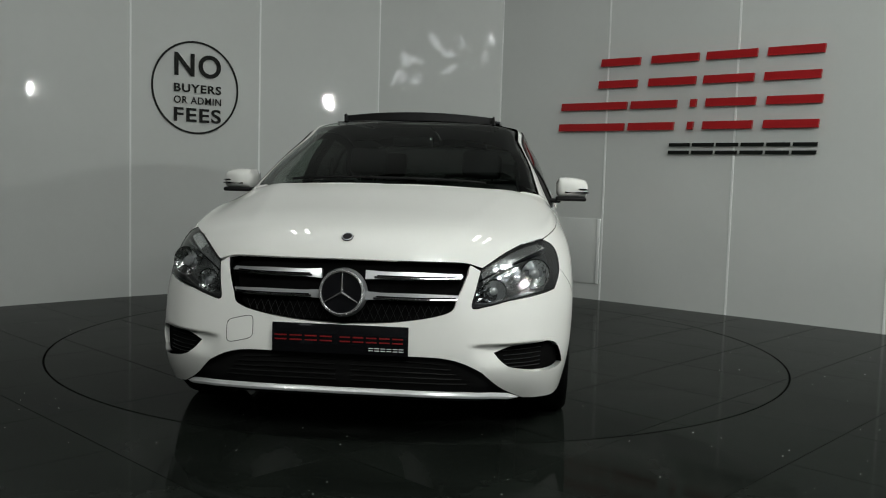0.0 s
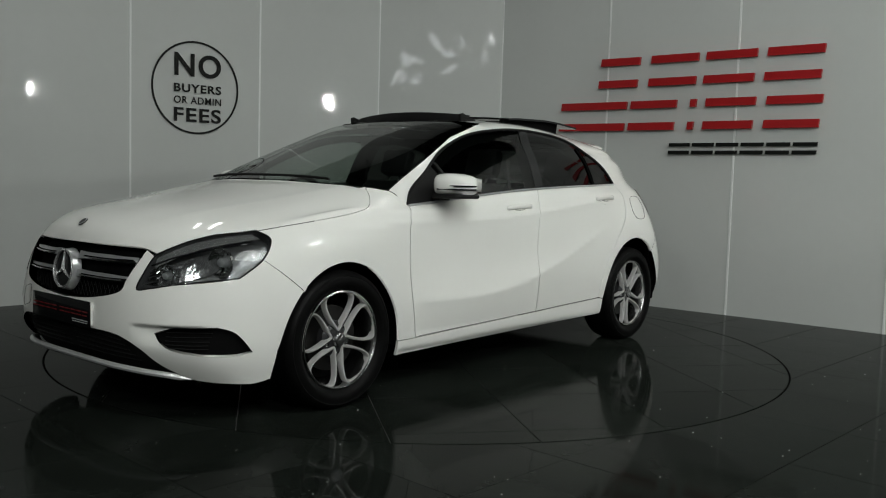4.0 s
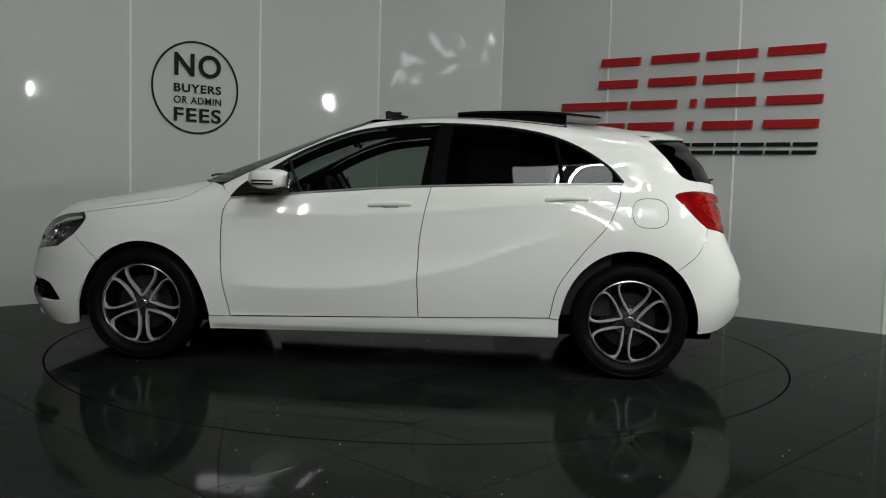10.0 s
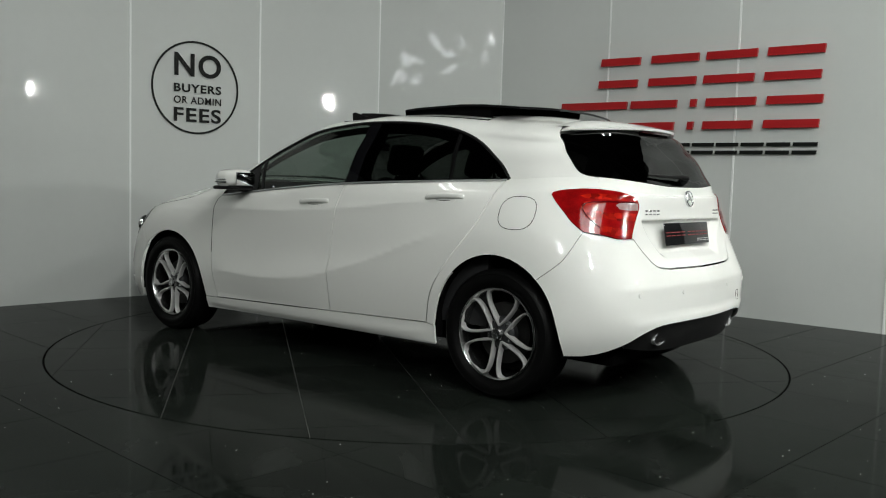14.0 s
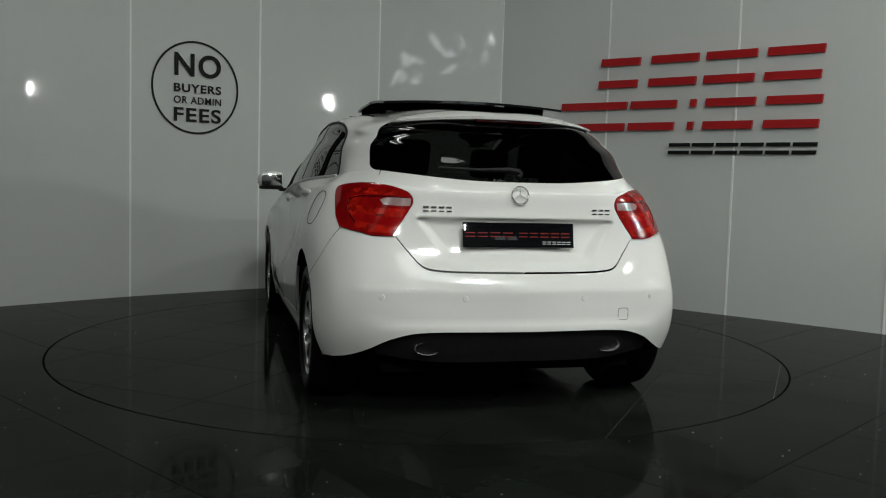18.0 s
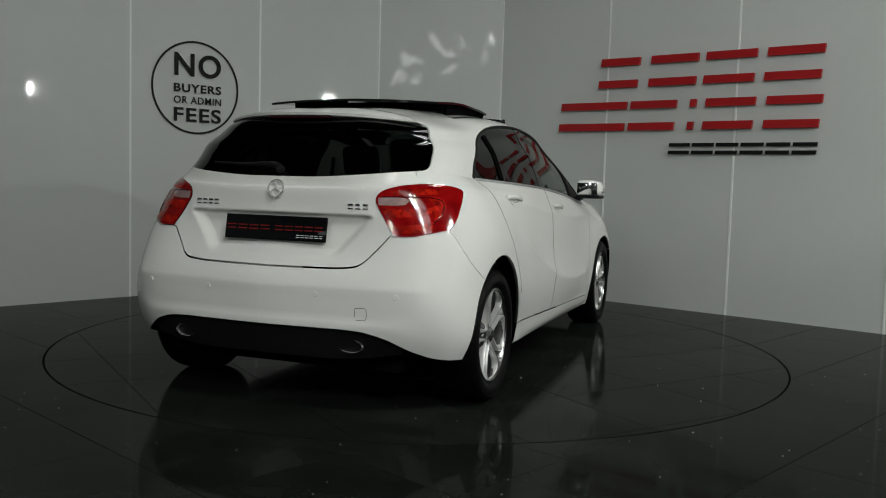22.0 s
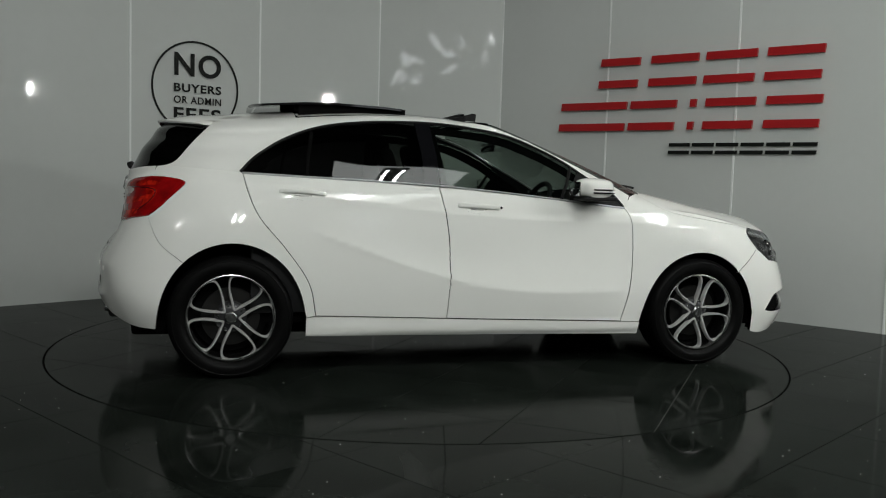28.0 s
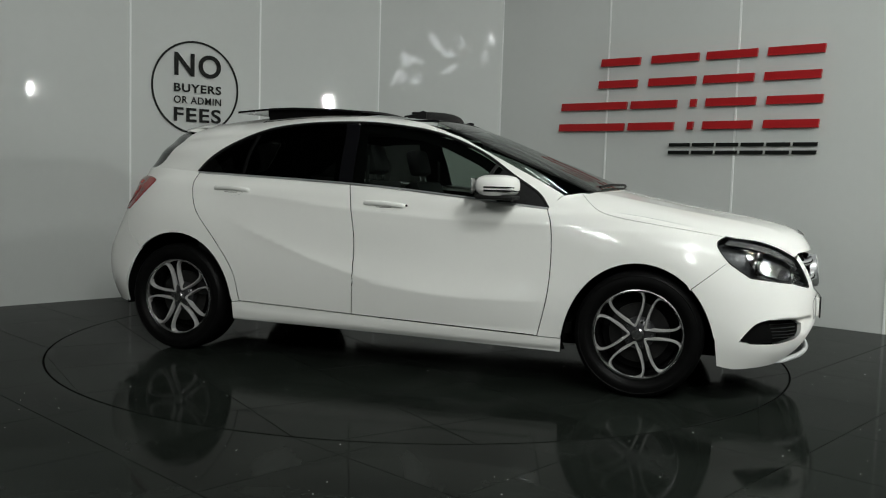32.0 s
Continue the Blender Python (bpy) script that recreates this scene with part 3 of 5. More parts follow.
def crease(P):
    """Pressed lines of the body: flank swoosh, shoulder line, tail shelf, plate recess, bonnet lines."""
    x, y, z = P[:, 0].copy(), P[:, 1].copy(), P[:, 2].copy()
    flank = ramp(.55, .75, np.abs(y))
    zc = np.interp(x, [-1.0, -.913, -.456, -.09, .155, .43, .86], [.79, .759, .593, .491, .453, .437, .45])
    y2 = np.sign(y) * flank * (.010 * crest(z - zc, .055) * ramp(-1.05, -.75, x) * ramp(.92, .70, x)
                               + .006 * crest(z - np.interp(x, [-1.2, -.9, -.3, .3, .9, 1.5], [.965, .945, .880, .842, .838, .800]), .03) * ramp(-1.3, -1.0, x) * ramp(1.6, 1.3, x)
                               + .006 * ramp(.30, .255, z) * ramp(1.0, .80, x) * ramp(-1.0, -.85, x) - .014 * ramp(.225, .19, z) * ramp(1.0, .9, x))
    tail = ramp(-1.6, -1.8, x)
    recess = ramp(.03, -.03, np.abs(y) - np.interp(z, [.70, .88], [.31, .45])) * ramp(.690, .735, z) * ramp(.884, .874, z)
    x2 = tail * (.034 * recess - .010 * crest(z - .572, .05) * ramp(.78, .70, np.abs(y)) - .006 * crest(z - .885, .03) * ramp(.5, .46, np.abs(y)))
    x2 -= tail * .010 * ramp(.46, .42, z) * ramp(.74, .62, np.abs(y))
    ay = np.abs(y)
    x2 -= ramp(1.70, 1.80, x) * .026 * ramp(.424, .412, z) * ramp(.325, .41, z) * ramp(.47, .585, ay) * ramp(.80, .74, ay)
    hood = ramp(1.0, 1.1, x) * ramp(2.1, 1.95, x) * ramp(.80, .85, z)
    z2 = .005 * hood * crest(np.abs(y) - np.interp(x, [1.0, 2.1], [.60, .40]), .07, .02)
    Q = P.copy()
    Q[:, 0] += x2
    Q[:, 1] += y2
    Q[:, 2] += z2
    return Q


def skin(s, v):
    """Points of the body skin at lengthwise place s and height place v."""
    s, v = np.atleast_1d(np.array(s, float)), np.atleast_1d(np.array(v, float))
    ws = spline_weights(BS, s)
    low = v <= V_BELT
    P = np.empty((len(s), 3))
    for part_of, base, curves in ((low, BL, LO), (~low, BU, UP)):
        if part_of.any():
            wv = spline_weights(base, v[part_of])
            P[part_of] = ((wv @ curves.reshape(len(curves), -1)).reshape(len(wv), -1, 3) * ws[part_of][:, :, None]).sum(1)
    return crease(P)


def skin_normals(s, v):
    s, v = np.array(s, float), np.array(v, float)
    d = 2e-3
    below = v <= V_BELT
    v1 = np.where(below, np.minimum(v, V_BELT - d), np.clip(v, V_BELT + d, V_END - d))
    a = skin(s + d, v1) - skin(s - d, v1)
    b = skin(s, v1 + d) - skin(s, np.maximum(v1 - d, 0))
    n = np.cross(a, b)
    n /= np.linalg.norm(n, axis=1)[:, None] + 1e-12
    mid = skin(s, v1) - np.array([0, 0, 0.7])
    flip = np.sign((n * mid).sum(1))
    return n * np.where(flip == 0, 1, flip)[:, None]


# a fine sheet of the skin, to find the place of an outline seen from one side
GS, GV = np.linspace(0, S_END, 260), np.concatenate([np.linspace(0, V_BELT, 70), np.linspace(V_BELT, V_END, 61)[1:]])
sheet = skin(np.repeat(GS, len(GV)), np.tile(GV, len(GS)))
nv = len(GV)
from mathutils.bvhtree import BVHTree
quads = [(i * nv + j, (i + 1) * nv + j, (i + 1) * nv + j + 1, i * nv + j + 1) for i in range(len(GS) - 1) for j in range(nv - 1)]
TREE = BVHTree.FromPolygons([tuple(q) for q in sheet], quads)
VIEWS = {"S": ((0, 2), (0, -1, 0)), "F": ((1, 2), (-1, 0, 0)), "R": ((1, 2), (1, 0, 0)), "T": ((0, 1), (0, 0, -1))}


def place(view, a, b):
    """(s, v) of the skin's point that shows at (a, b) from that side: S from the left (x, z), F ahead, R behind (y, z), T above (x, y)."""
    axes, way = VIEWS[view]
    for da, db in ((0, 0), (0, -.006), (0, .006), (-.006, 0), (.006, 0), (0, -.015), (0, .015), (-.015, 0), (.015, 0), (0, .03), (0, -.03), (-.03, 0), (.03, 0)):
        q = [0.0, 0.0, 0.0]
        q[axes[0]], q[axes[1]] = a + da, b + db
        w = Vector(way)
        hit, nrm, f, dist = TREE.ray_cast(Vector(q) - w * 5, w)
        if hit is not None:
            break
    if hit is None:
        hit, nrm, f, dist = TREE.find_nearest(Vector(q))
    i, j = divmod(quads[f][0], nv)
    s, v = (GS[i] + GS[i + 1]) / 2, (GV[j] + GV[j + 1]) / 2
    lo, hi = (0, V_BELT) if GV[j + 1] <= V_BELT + 1e-9 else (V_BELT + 1e-9, V_END)
    for _ in range(9):
        e = 1e-3
        P = skin([s, s + e, s], [v, v, v + e if v + e <= hi else v - e])
        sg = 1 if v + e <= hi else -1
        J = np.array([(P[1] - P[0]) / e, sg * (P[2] - P[0]) / e]).T[list(axes)]
        r = np.array([hit[axes[0]], hit[axes[1]]]) - P[0][list(axes)]
        try:
            ds = np.linalg.solve(J, r)
        except np.linalg.LinAlgError:
            break
        if abs(ds).max() < 2e-6:
            break
        s, v = float(np.clip(s + np.clip(ds[0], -.05, .05), 0, S_END)), float(np.clip(v + np.clip(ds[1], -.05, .05), lo, hi))
    return s, v


def outline(*runs):
    """Closed outline on the skin from runs of (view, points, smooth): each is sampled finely and set on the skin."""
    out = []
    for view, pts, smooth in runs:
        if smooth:
            line = smooth_line(pts, 7)
        else:
            line = []
            for p, q in zip(pts, pts[1:]):
                n = max(1, int(math.hypot(q[0] - p[0], q[1] - p[1]) / 0.02))
                line += [(p[0] + (q[0] - p[0]) * k / n, p[1] + (q[1] - p[1]) * k / n) for k in range(n)]
            line.append(pts[-1])
        out += [place(view, a, b) for a, b in line]
    clean = [out[0]]
    for q in out[1:]:
        if math.hypot(q[0] - clean[-1][0], q[1] - clean[-1][1]) > 0.0025:
            clean.append(q)
    if math.hypot(clean[0][0] - clean[-1][0], clean[0][1] - clean[-1][1]) < 0.0025:
        clean.pop()
    return clean


def cut_sheet(ol, step):
    """Flat mesh of an outline in (s, v), cut into cells of that step."""
    bm = bmesh.new()
    bm.faces.new([bm.verts.new((s, v, 0)) for s, v in ol])
    ss, vv = [q[0] for q in ol], [q[1] for q in ol]
    lines = [((1, 0, 0), c) for c in np.arange(math.ceil(min(ss) / step) * step, max(ss), step)]
    lines += [((0, 1, 0), c) for c in np.arange(math.ceil(min(vv) / step) * step, max(vv), step)]
    if min(vv) < V_BELT < max(vv):
        lines.append(((0, 1, 0), V_BELT))
    for n, c in lines:
        bmesh.ops.bisect_plane(bm, geom=bm.verts[:] + bm.edges[:] + bm.faces[:], plane_co=Vector(n) * float(c), plane_no=n, dist=1e-5)
    return bm


def skin_mesh(name, ols, mat, offset=0.0, rim=0.014, step=0.03, side=1, gap=0.0, both=False):
    """A panel on the skin. offset: out of the skin; rim: depth of its turned-in edge; side -1: the car's right half; both: one mesh over both halves."""
    verts, norms, faces = [], [], []
    sides = (1, -1) if both else (side,)
    for ol in ols:
        bm = cut_sheet(ol, step)
        bm.verts.index_update()
        sv = np.array([(v.co.x, v.co.y) for v in bm.verts])
        P, N = skin(sv[:, 0], sv[:, 1]), skin_normals(sv[:, 0], sv[:, 1])
        P[sv[:, 0] < 1e-6, 1] = 0
        P[(sv[:, 0] > S_END - 1e-6) | (sv[:, 1] > V_END - 1e-6), 1] = 0
        edge = [(e.verts[0].index, e.verts[1].index, e.link_faces[0]) for e in bm.edges if len(e.link_faces) == 1]
        fl = [[v.index for v in f.verts] for f in bm.faces]
        for sg in sides:
            k0 = len(verts)
            M = np.array([1, sg, 1])
            Q, NN = (P + N * offset) * M, N * M
            verts += [tuple(q) for q in Q]
            norms += [tuple(q) for q in NN]
            for f in fl:
                W = Q[f]
                nf = np.cross(W, np.roll(W, -1, 0)).sum(0)
                faces.append([k0 + i for i in (f if (nf * NN[f].mean(0)).sum() > 0 else f[::-1])])
            if rim:
                seen = {}
                for a, b, f in edge:
                    if both and (abs(P[a][1]) < 1e-6 and abs(P[b][1]) < 1e-6):
                        continue
                    for i in (a, b):
                        if i not in seen:
                            seen[i] = len(verts)
                            verts.append(tuple(Q[i]))
                            verts.append(tuple(Q[i] - NN[i] * rim))
                            d = P[i] * M - P.mean(0) * M
                            d -= NN[i] * (d * NN[i]).sum()
                            d /= np.linalg.norm(d) + 1e-9
                            norms += [tuple(d * (1 if rim > 0 else -1))] * 2
                    faces.append([seen[a], seen[b], seen[b] + 1, seen[a] + 1])
        bm.free()
    me = bpy.data.meshes.new(name)
    me.from_pydata(verts, [], faces)
    me.materials.append(mat)
    me.validate()
    me.shade_smooth()
    if len(me.vertices) == len(norms):
        me.normals_split_custom_set_from_vertices(norms)
    return me


def skin_part(name, ols, mat, parent, label="", **k):
    ob = new(name, skin_mesh(name, ols, mat, **k))
    ob.parent = parent
    return tagged(ob, label)


def pair(name, ols, mat, parent, label="", **k):
    return [skin_part(name, ols, mat, parent, label, side=sg, **k) for sg in (1, -1)]


def shrink(ol, d):
    """The outline moved inwards by d in (s, v)."""
    A = np.array(ol)
    nx, pv = np.roll(A, -1, 0), np.roll(A, 1, 0)
    t = nx - pv
    t /= np.linalg.norm(t, axis=1)[:, None] + 1e-12
    n = np.stack([-t[:, 1], t[:, 0]], 1)
    area2 = (A[:, 0] * nx[:, 1] - nx[:, 0] * A[:, 1]).sum()
    return [tuple(q) for q in A + n * d * (1 if area2 > 0 else -1)]


car = tagged(new("car"), "white five-door hatchback car with open glass sunroof on the turntable", "car")

ARCH_F = [(1.725, .19), (1.705, .36), (1.645, .49), (1.53, .605), (1.355, .676), (1.17, .618), (1.035, .475), (.975, .33), (.955, .18)]
ARCH_R = [(-.968, .2), (-.985, .40), (-1.03, .51), (-1.11, .61), (-1.353, .70), (-1.545, .636), (-1.675, .467), (-1.71, .35), (-1.718, .26)]


def round_arch(pts, cx, cz):
    """The arch line as a smooth change of radius round the wheel."""
    th = [math.atan2(z - cz, x - cx) % (2 * math.pi) for x, z in pts]
    th = [t - 2 * math.pi if t > 5.5 else t for t in th]
    c = np.polyfit(th, [math.hypot(x - cx, z - cz) for x, z in pts], 4)
    return [(cx + float(np.polyval(c, t)) * math.cos(t), cz + float(np.polyval(c, t)) * math.sin(t)) for t in np.linspace(th[0], th[-1], 49)]


ARCH_FS, ARCH_RS = round_arch(ARCH_F, 1.349, .314), round_arch(ARCH_R, -1.349, .314)
FRONT_DOOR = [(.842, .268), (.887, .464), (.901, .648), (.893, .832), (.862, .918)]
B_LINE = [(-.255, 1.016), (-.219, .847), (-.196, .647), (-.203, .298)]
REAR_DOOR = [(-1.292, 1.056), (-1.266, .953), (-1.209, .828), (-1.076, .669), (-.958, .495), (-.918, .322)]
BELT = [(.862, .920), (.448, .961), (.017, 1.0), (-.255, 1.018), (-.6, 1.034), (-.95, 1.046), (-1.295, 1.058)]
WIN_TOP = [(.862, .922), (.80, 1.0), (.657, 1.088), (.469, 1.205), (.218, 1.306), (-.034, 1.351), (-.288, 1.369), (-.607, 1.360), (-.864, 1.325), (-1.06, 1.255), (-1.222, 1.152), (-1.305, 1.066)]
SHUT = [(1.725, .812), (1.60, .833), (1.424, .858), (1.238, .886), (1.129, .915), (1.055, .965), (1.01, 1.003)]
LAMP_SIDE = [(1.735, .812), (1.70, .775), (1.755, .695), (1.86, .618)]
G = .0025


def shifted(pts, dx=0.0, dz=0.0):
    return [(a + dx, b + dz) for a, b in pts]


door_f = [("S", shifted(FRONT_DOOR, -G), True), ("S", shifted(BELT[:4], 0, -.004)[0:4], True), ("S", shifted(B_LINE, G), True), ("S", [(-.203, .300), (.839, .270)], False)]
door_r = [("S", shifted(B_LINE[::-1], -G), True), ("S", shifted(BELT[3:], 0, -.004), True), ("S", shifted(REAR_DOOR, G), True), ("S", [(-.918, .324), (-.203, .300)], False)]
doors_f = pair("front_door", [outline(*door_f)], WHITE, car, step=.02)
doors_r = pair("rear_door", [outline(*door_r)], WHITE, car, step=.02)
fender = [("S", [q for q in ARCH_FS if q[0] < 1.585 and q[1] > .268], False), ("S", [(.962, .264), (.8475, .265)], False), ("S", shifted(FRONT_DOOR, G), True),
          ("S", [(.868, .925), (.93, .985), (1.0, 1.0)], False), ("S", shifted(SHUT[::-1], 0, -G), True), ("S", LAMP_SIDE[:3], True), ("S", [(1.755, .6925), (1.588, .5545)], False)]
pair("front_wing", [outline(*fender)], WHITE, car)
sill = [("S", [(.966, .259), (.842, .2625), (-.203, .2935), (-.918, .3175), (-.968, .310)], False), ("S", [(-.968, .212), (-.4, .206), (.3, .198), (.960, .188)], False)]
pair("sill", [outline(*sill)], WHITE, car)
SEAM_R = [(-1.585, .60), (-1.70, .698), (-1.757, .824)]
TAIL_CUT = [(-1.722, 1.080), (-1.67, 1.090), (-1.625, 1.115), (-1.567, 1.185), (-1.52, 1.24), (-1.468, 1.295)]
ROOF_DITCH = [(-1.40, 1.368), (-1.16, 1.388), (-.76, 1.412), (-.46, 1.416), (-.16, 1.405), (.06, 1.372), (.16, 1.345)]
side_frame = [("S", [(.868, .925)] + WIN_TOP[1:], True), ("S", shifted(REAR_DOOR, -G), True), ("S", [(-.922, .322), (-.966, .314)], False), ("S", [q for q in ARCH_RS if q[0] > -1.580 and q[1] > .325], False),
              ("S", SEAM_R, True), ("S", [(-1.757, .826), (-1.70, .872), (-1.66, .912), (-1.60, .97), (-1.577, 1.0), (-1.61, 1.016), (-1.68, 1.026), (-1.75, 1.029)], True),
              ("S", TAIL_CUT + [(-1.41, 1.36)], True), ("S", ROOF_DITCH, True), ("S", [(.33, 1.285), (.60, 1.155), (.80, 1.058), (.93, .99)], True)]
sf_ol = outline(*side_frame)
pair("side_frame", [sf_ol], WHITE, car)
pair("pillar_lining", [shrink(sf_ol, .004)], DASH, car, offset=-.016, rim=0)

# bonnet: from the grille's top edge to the windscreen
bonnet = [("F", [(0, .738), (.25, .736), (.42, .733), (.47, .728)], True), ("F", [(.52, .712), (.60, .765), (.66, .795)], True), ("S", SHUT, True), ("T", [(1.045, .64), (1.10, .52), (1.14, .33), (1.16, 0)], True)]
skin_part("bonnet", [outline(*bonnet)], WHITE, car, both=True)

# front bumper in an upper and a lower sheet that meet at the lamp recess
GRILLE = [(0, .492), (.22, .508), (.40, .545), (.435, .60), (.465, .68), (.472, .712), (.45, .728), (.40, .735)]
INTAKE = [(.675, .198), (.605, .250), (.535, .318), (.46, .357), (.37, .377), (.2, .38), (0, .38)]
FOG_OUT = [(1.955, .424), (1.90, .405), (1.86, .365), (1.825, .318)]
FOG_LOW = [(.575, .392), (.61, .355), (.66, .325), (.74, .306)]
lamp_in = [(.62, .586), (.55, .57), (.49, .565), (.50, .63), (.515, .70)]
up_b = [("F", GRILLE[:6], True), ("F", [(.475, .722), (.515, .70)], False), ("F", lamp_in[::-1], True), ("S", [(1.86, .618), (1.755, .69)], True), ("S", [(1.755, .6900), (1.5905, .552)], False),
        ("S", [q for q in ARCH_FS if q[0] > 1.593 and q[1] > .32][::-1], False), ("S", [(1.715, .315), (1.825, .315)], False), ("S", FOG_OUT[::-1], True), ("F", [(.70, .421), (.64, .414), (.575, .392)], True), ("F", [(.575, .392), (.552, .302)], False),
        ("F", [(.552, .302)] + INTAKE[2:], True), ("F", [(0, .38), (0, .492)], False)]
lo_b = [("F", [(.535, .318), (.575, .392)], False), ("F", FOG_LOW, True), ("S", [(1.88, .305), (1.825, .315)], False), ("S", [(1.825, .315), (1.715, .315)], False), ("S", [(1.715, .315), (1.728, .19)], False),
        ("S", [(1.728, .188), (1.80, .175)], False), ("F", [(.77, .182), (.73, .188), (.690, .196)], True), ("F", [(.680, .201)] + INTAKE[1:3], True)]
skin_part("front_bumper", [outline(*up_b), outline(*lo_b)], WHITE, car, both=True, rim=0.02, step=.016)
g_ol = outline(("F", GRILLE, True), ("F", [(.40, .735), (0, .738), (0, .492)], False))
skin_part("grille_backing", [g_ol], VOID, car, both=True, offset=-.05, rim=0)
i_ol = outline(("F", INTAKE[1:], True), ("F", [(0, .38), (0, .20), (.3, .20), (.57, .197), (.66, .193)], False))
skin_part("lower_intake", [i_ol], TRIM, car, both=True, offset=-.03, rim=0)
f_ol = outline(("F", FOG_LOW, True), ("S", [(1.88, .303), (1.825, .312)], False), ("S", FOG_OUT[::-1], True), ("F", [(.70, .421), (.64, .414), (.575, .392)], True))
pair("side_intake", [f_ol], VOID, car, offset=-.02, rim=0)
h_ol = outline(("F", lamp_in, True), ("F", [(.52, .708), (.60, .762), (.66, .792)], True), ("S", LAMP_SIDE, True))
headlamps = pair("headlamp", [shrink(h_ol, .004)], LAMPDARK, car, "clear headlamp with grey housing and chrome bowls", offset=-.05, rim=-.047)

# rear bumper, tailgate, lamps, glass
TG = [(0, .653), (.25, .654), (.37, .658), (.445, .674), (.506, .738), (.555, .80)]
rb = [("R", shifted(TG, 0, -.004), True), ("R", [(.56, .793), (.65, .794), (.70, .806)], True), ("S", shifted(SEAM_R[::-1], -.0018, -.0018), True), ("S", [q for q in ARCH_RS if q[0] < -1.590], False),
      ("R", [(.80, .265), (.74, .283), (.675, .315), (.595, .362), (.50, .392), (.40, .401), (.25, .403), (0, .403)], True), ("R", [(0, .402), (0, .65)], False)]
skin_part("rear_bumper", [outline(*rb)], WHITE, car, both=True)
df = [("R", [(0, .413), (.25, .413), (.42, .411), (.52, .402), (.60, .378), (.655, .335)], True), ("R", [(.64, .285), (.4, .258), (0, .256)], True)]
skin_part("rear_diffuser", [outline(*df)], TRIM, car, both=True, offset=-.022)
TL_IN = [(.567, .797), (.493, .907), (.474, .953), (.495, .991), (.56, 1.014), (.62, 1.024)]
GLASS_B = [(0, 1.045), (.2, 1.047), (.39, 1.06), (.53, 1.075), (.585, 1.0815)]
tg = [("R", shifted(TG, 0, .004), True), ("R", TL_IN, True), ("R", [(.6235, 1.03), (.589, 1.082)], False), ("R", GLASS_B[::-1], True), ("R", [(0, 1.04), (0, .66)], False)]
tailgate = skin_part("tailgate", [outline(*tg)], WHITE, car, both=True, step=.011)
TOPG = [(.535, 1.27), (.50, 1.30), (.40, 1.318), (.2, 1.325), (0, 1.327)]
rg = [("R", GLASS_B, True), ("S", shifted(TAIL_CUT[1:], -.005), True), ("R", TOPG[1:], True), ("R", [(0, 1.32), (0, 1.05)], False)]
skin_part("rear_window", [outline(*rg)], PRIVACY, car, both=True, offset=-.002)
tl = [("R", TL_IN, True), ("S", [(-1.69, 1.026), (-1.61, 1.016), (-1.577, 1.0), (-1.60, .97), (-1.66, .912), (-1.70, .872), (-1.757, .828)], True), ("R", [(.70, .810), (.65, .798), (.567, .797)], True)]
tl_ol = outline(*tl)
pair("lamp_recess", [shrink(tl_ol, -.014)], WHITE, car, offset=-.007, rim=0)
pair("corner_recess", [outline(("S", [(-1.762, 1.022), (-1.738, 1.086), (-1.695, 1.092), (-1.66, 1.06), (-1.70, 1.02), (-1.762, 1.022)], False))], WHITE, car, offset=-.006, rim=0)
tail_lamps = pair("tail_lamp", [shrink(tl_ol, .003)], REDLENS, car, "red tail lamp with clear reversing strip", offset=.003, step=.02)

# glazing
fw = [("S", [(.862, .922)] + WIN_TOP[1:7], True), ("S", [(-.275, 1.36), (-.255, 1.2), (-.245, 1.03)], True), ("S", [(-.245, 1.022), (.017, 1.004), (.448, .965), (.862, .925)], True)]
rw = [("S", [(-.36, 1.366)] + WIN_TOP[7:], True), ("S", [(-1.295, 1.062), (-.95, 1.05), (-.6, 1.038), (-.33, 1.027)], True), ("S", [(-.33, 1.03), (-.34, 1.2), (-.36, 1.362)], True)]
pair("front_side_window", [outline(*fw)], GLASS, car, offset=-.003, rim=0.006)
pair("rear_side_window", [outline(*rw)], PRIVACY, car, offset=-.003, rim=0.006)
bp = [("S", [(-.275, 1.365), (-.31, 1.368), (-.36, 1.365)], False), ("S", [(-.36, 1.362), (-.34, 1.2), (-.33, 1.027)], True), ("S", [(-.33, 1.022), (-.245, 1.018)], False), ("S", [(-.245, 1.03), (-.255, 1.2), (-.275, 1.36)], True)]
pair("b_pillar_cover", [outline(*bp)], BLACK, car, offset=-.001, rim=0.01)
ws = [("T", [(1.155, 0), (1.135, .33), (1.09, .52), (1.03, .635), (.97, .69)], True), ("S", [(.925, 1.003), (.80, 1.066), (.60, 1.163), (.33, 1.293), (.17, 1.352)], True), ("T", [(.14, .44), (.165, .3), (.175, 0)], True), ("T", [(.18, 0), (1.15, 0)], False)]
skin_part("windscreen", [outline(*ws)], GLASS, car, both=True, offset=-.003, rim=0.006)
DITCH_T = [(.14, .45), (.06, .505), (-.16, .525), (-.46, .525), (-.76, .515), (-1.16, .485), (-1.38, .455)]
rf = [("T", [(.165, 0), (.155, .3), (.135, .44)], True), ("T", DITCH_T[:3], True), ("T", [(-.16, .525), (-.05, .40), (-.05, 0)], False), ("T", [(-.05, 0), (.165, 0)], False)]
skin_part("roof_front_glass", [outline(*rf)], BLACK, car, both=True)
rr = [("T", [(-.16, .525), (-.46, .525), (-.76, .515), (-1.0, .50)], True), ("T", [(-1.0, .50), (-1.0, .40), (-.05, .40), (-.16, .525)], False)]
pair("roof_rail", [outline(*rr)], BLACK, car)
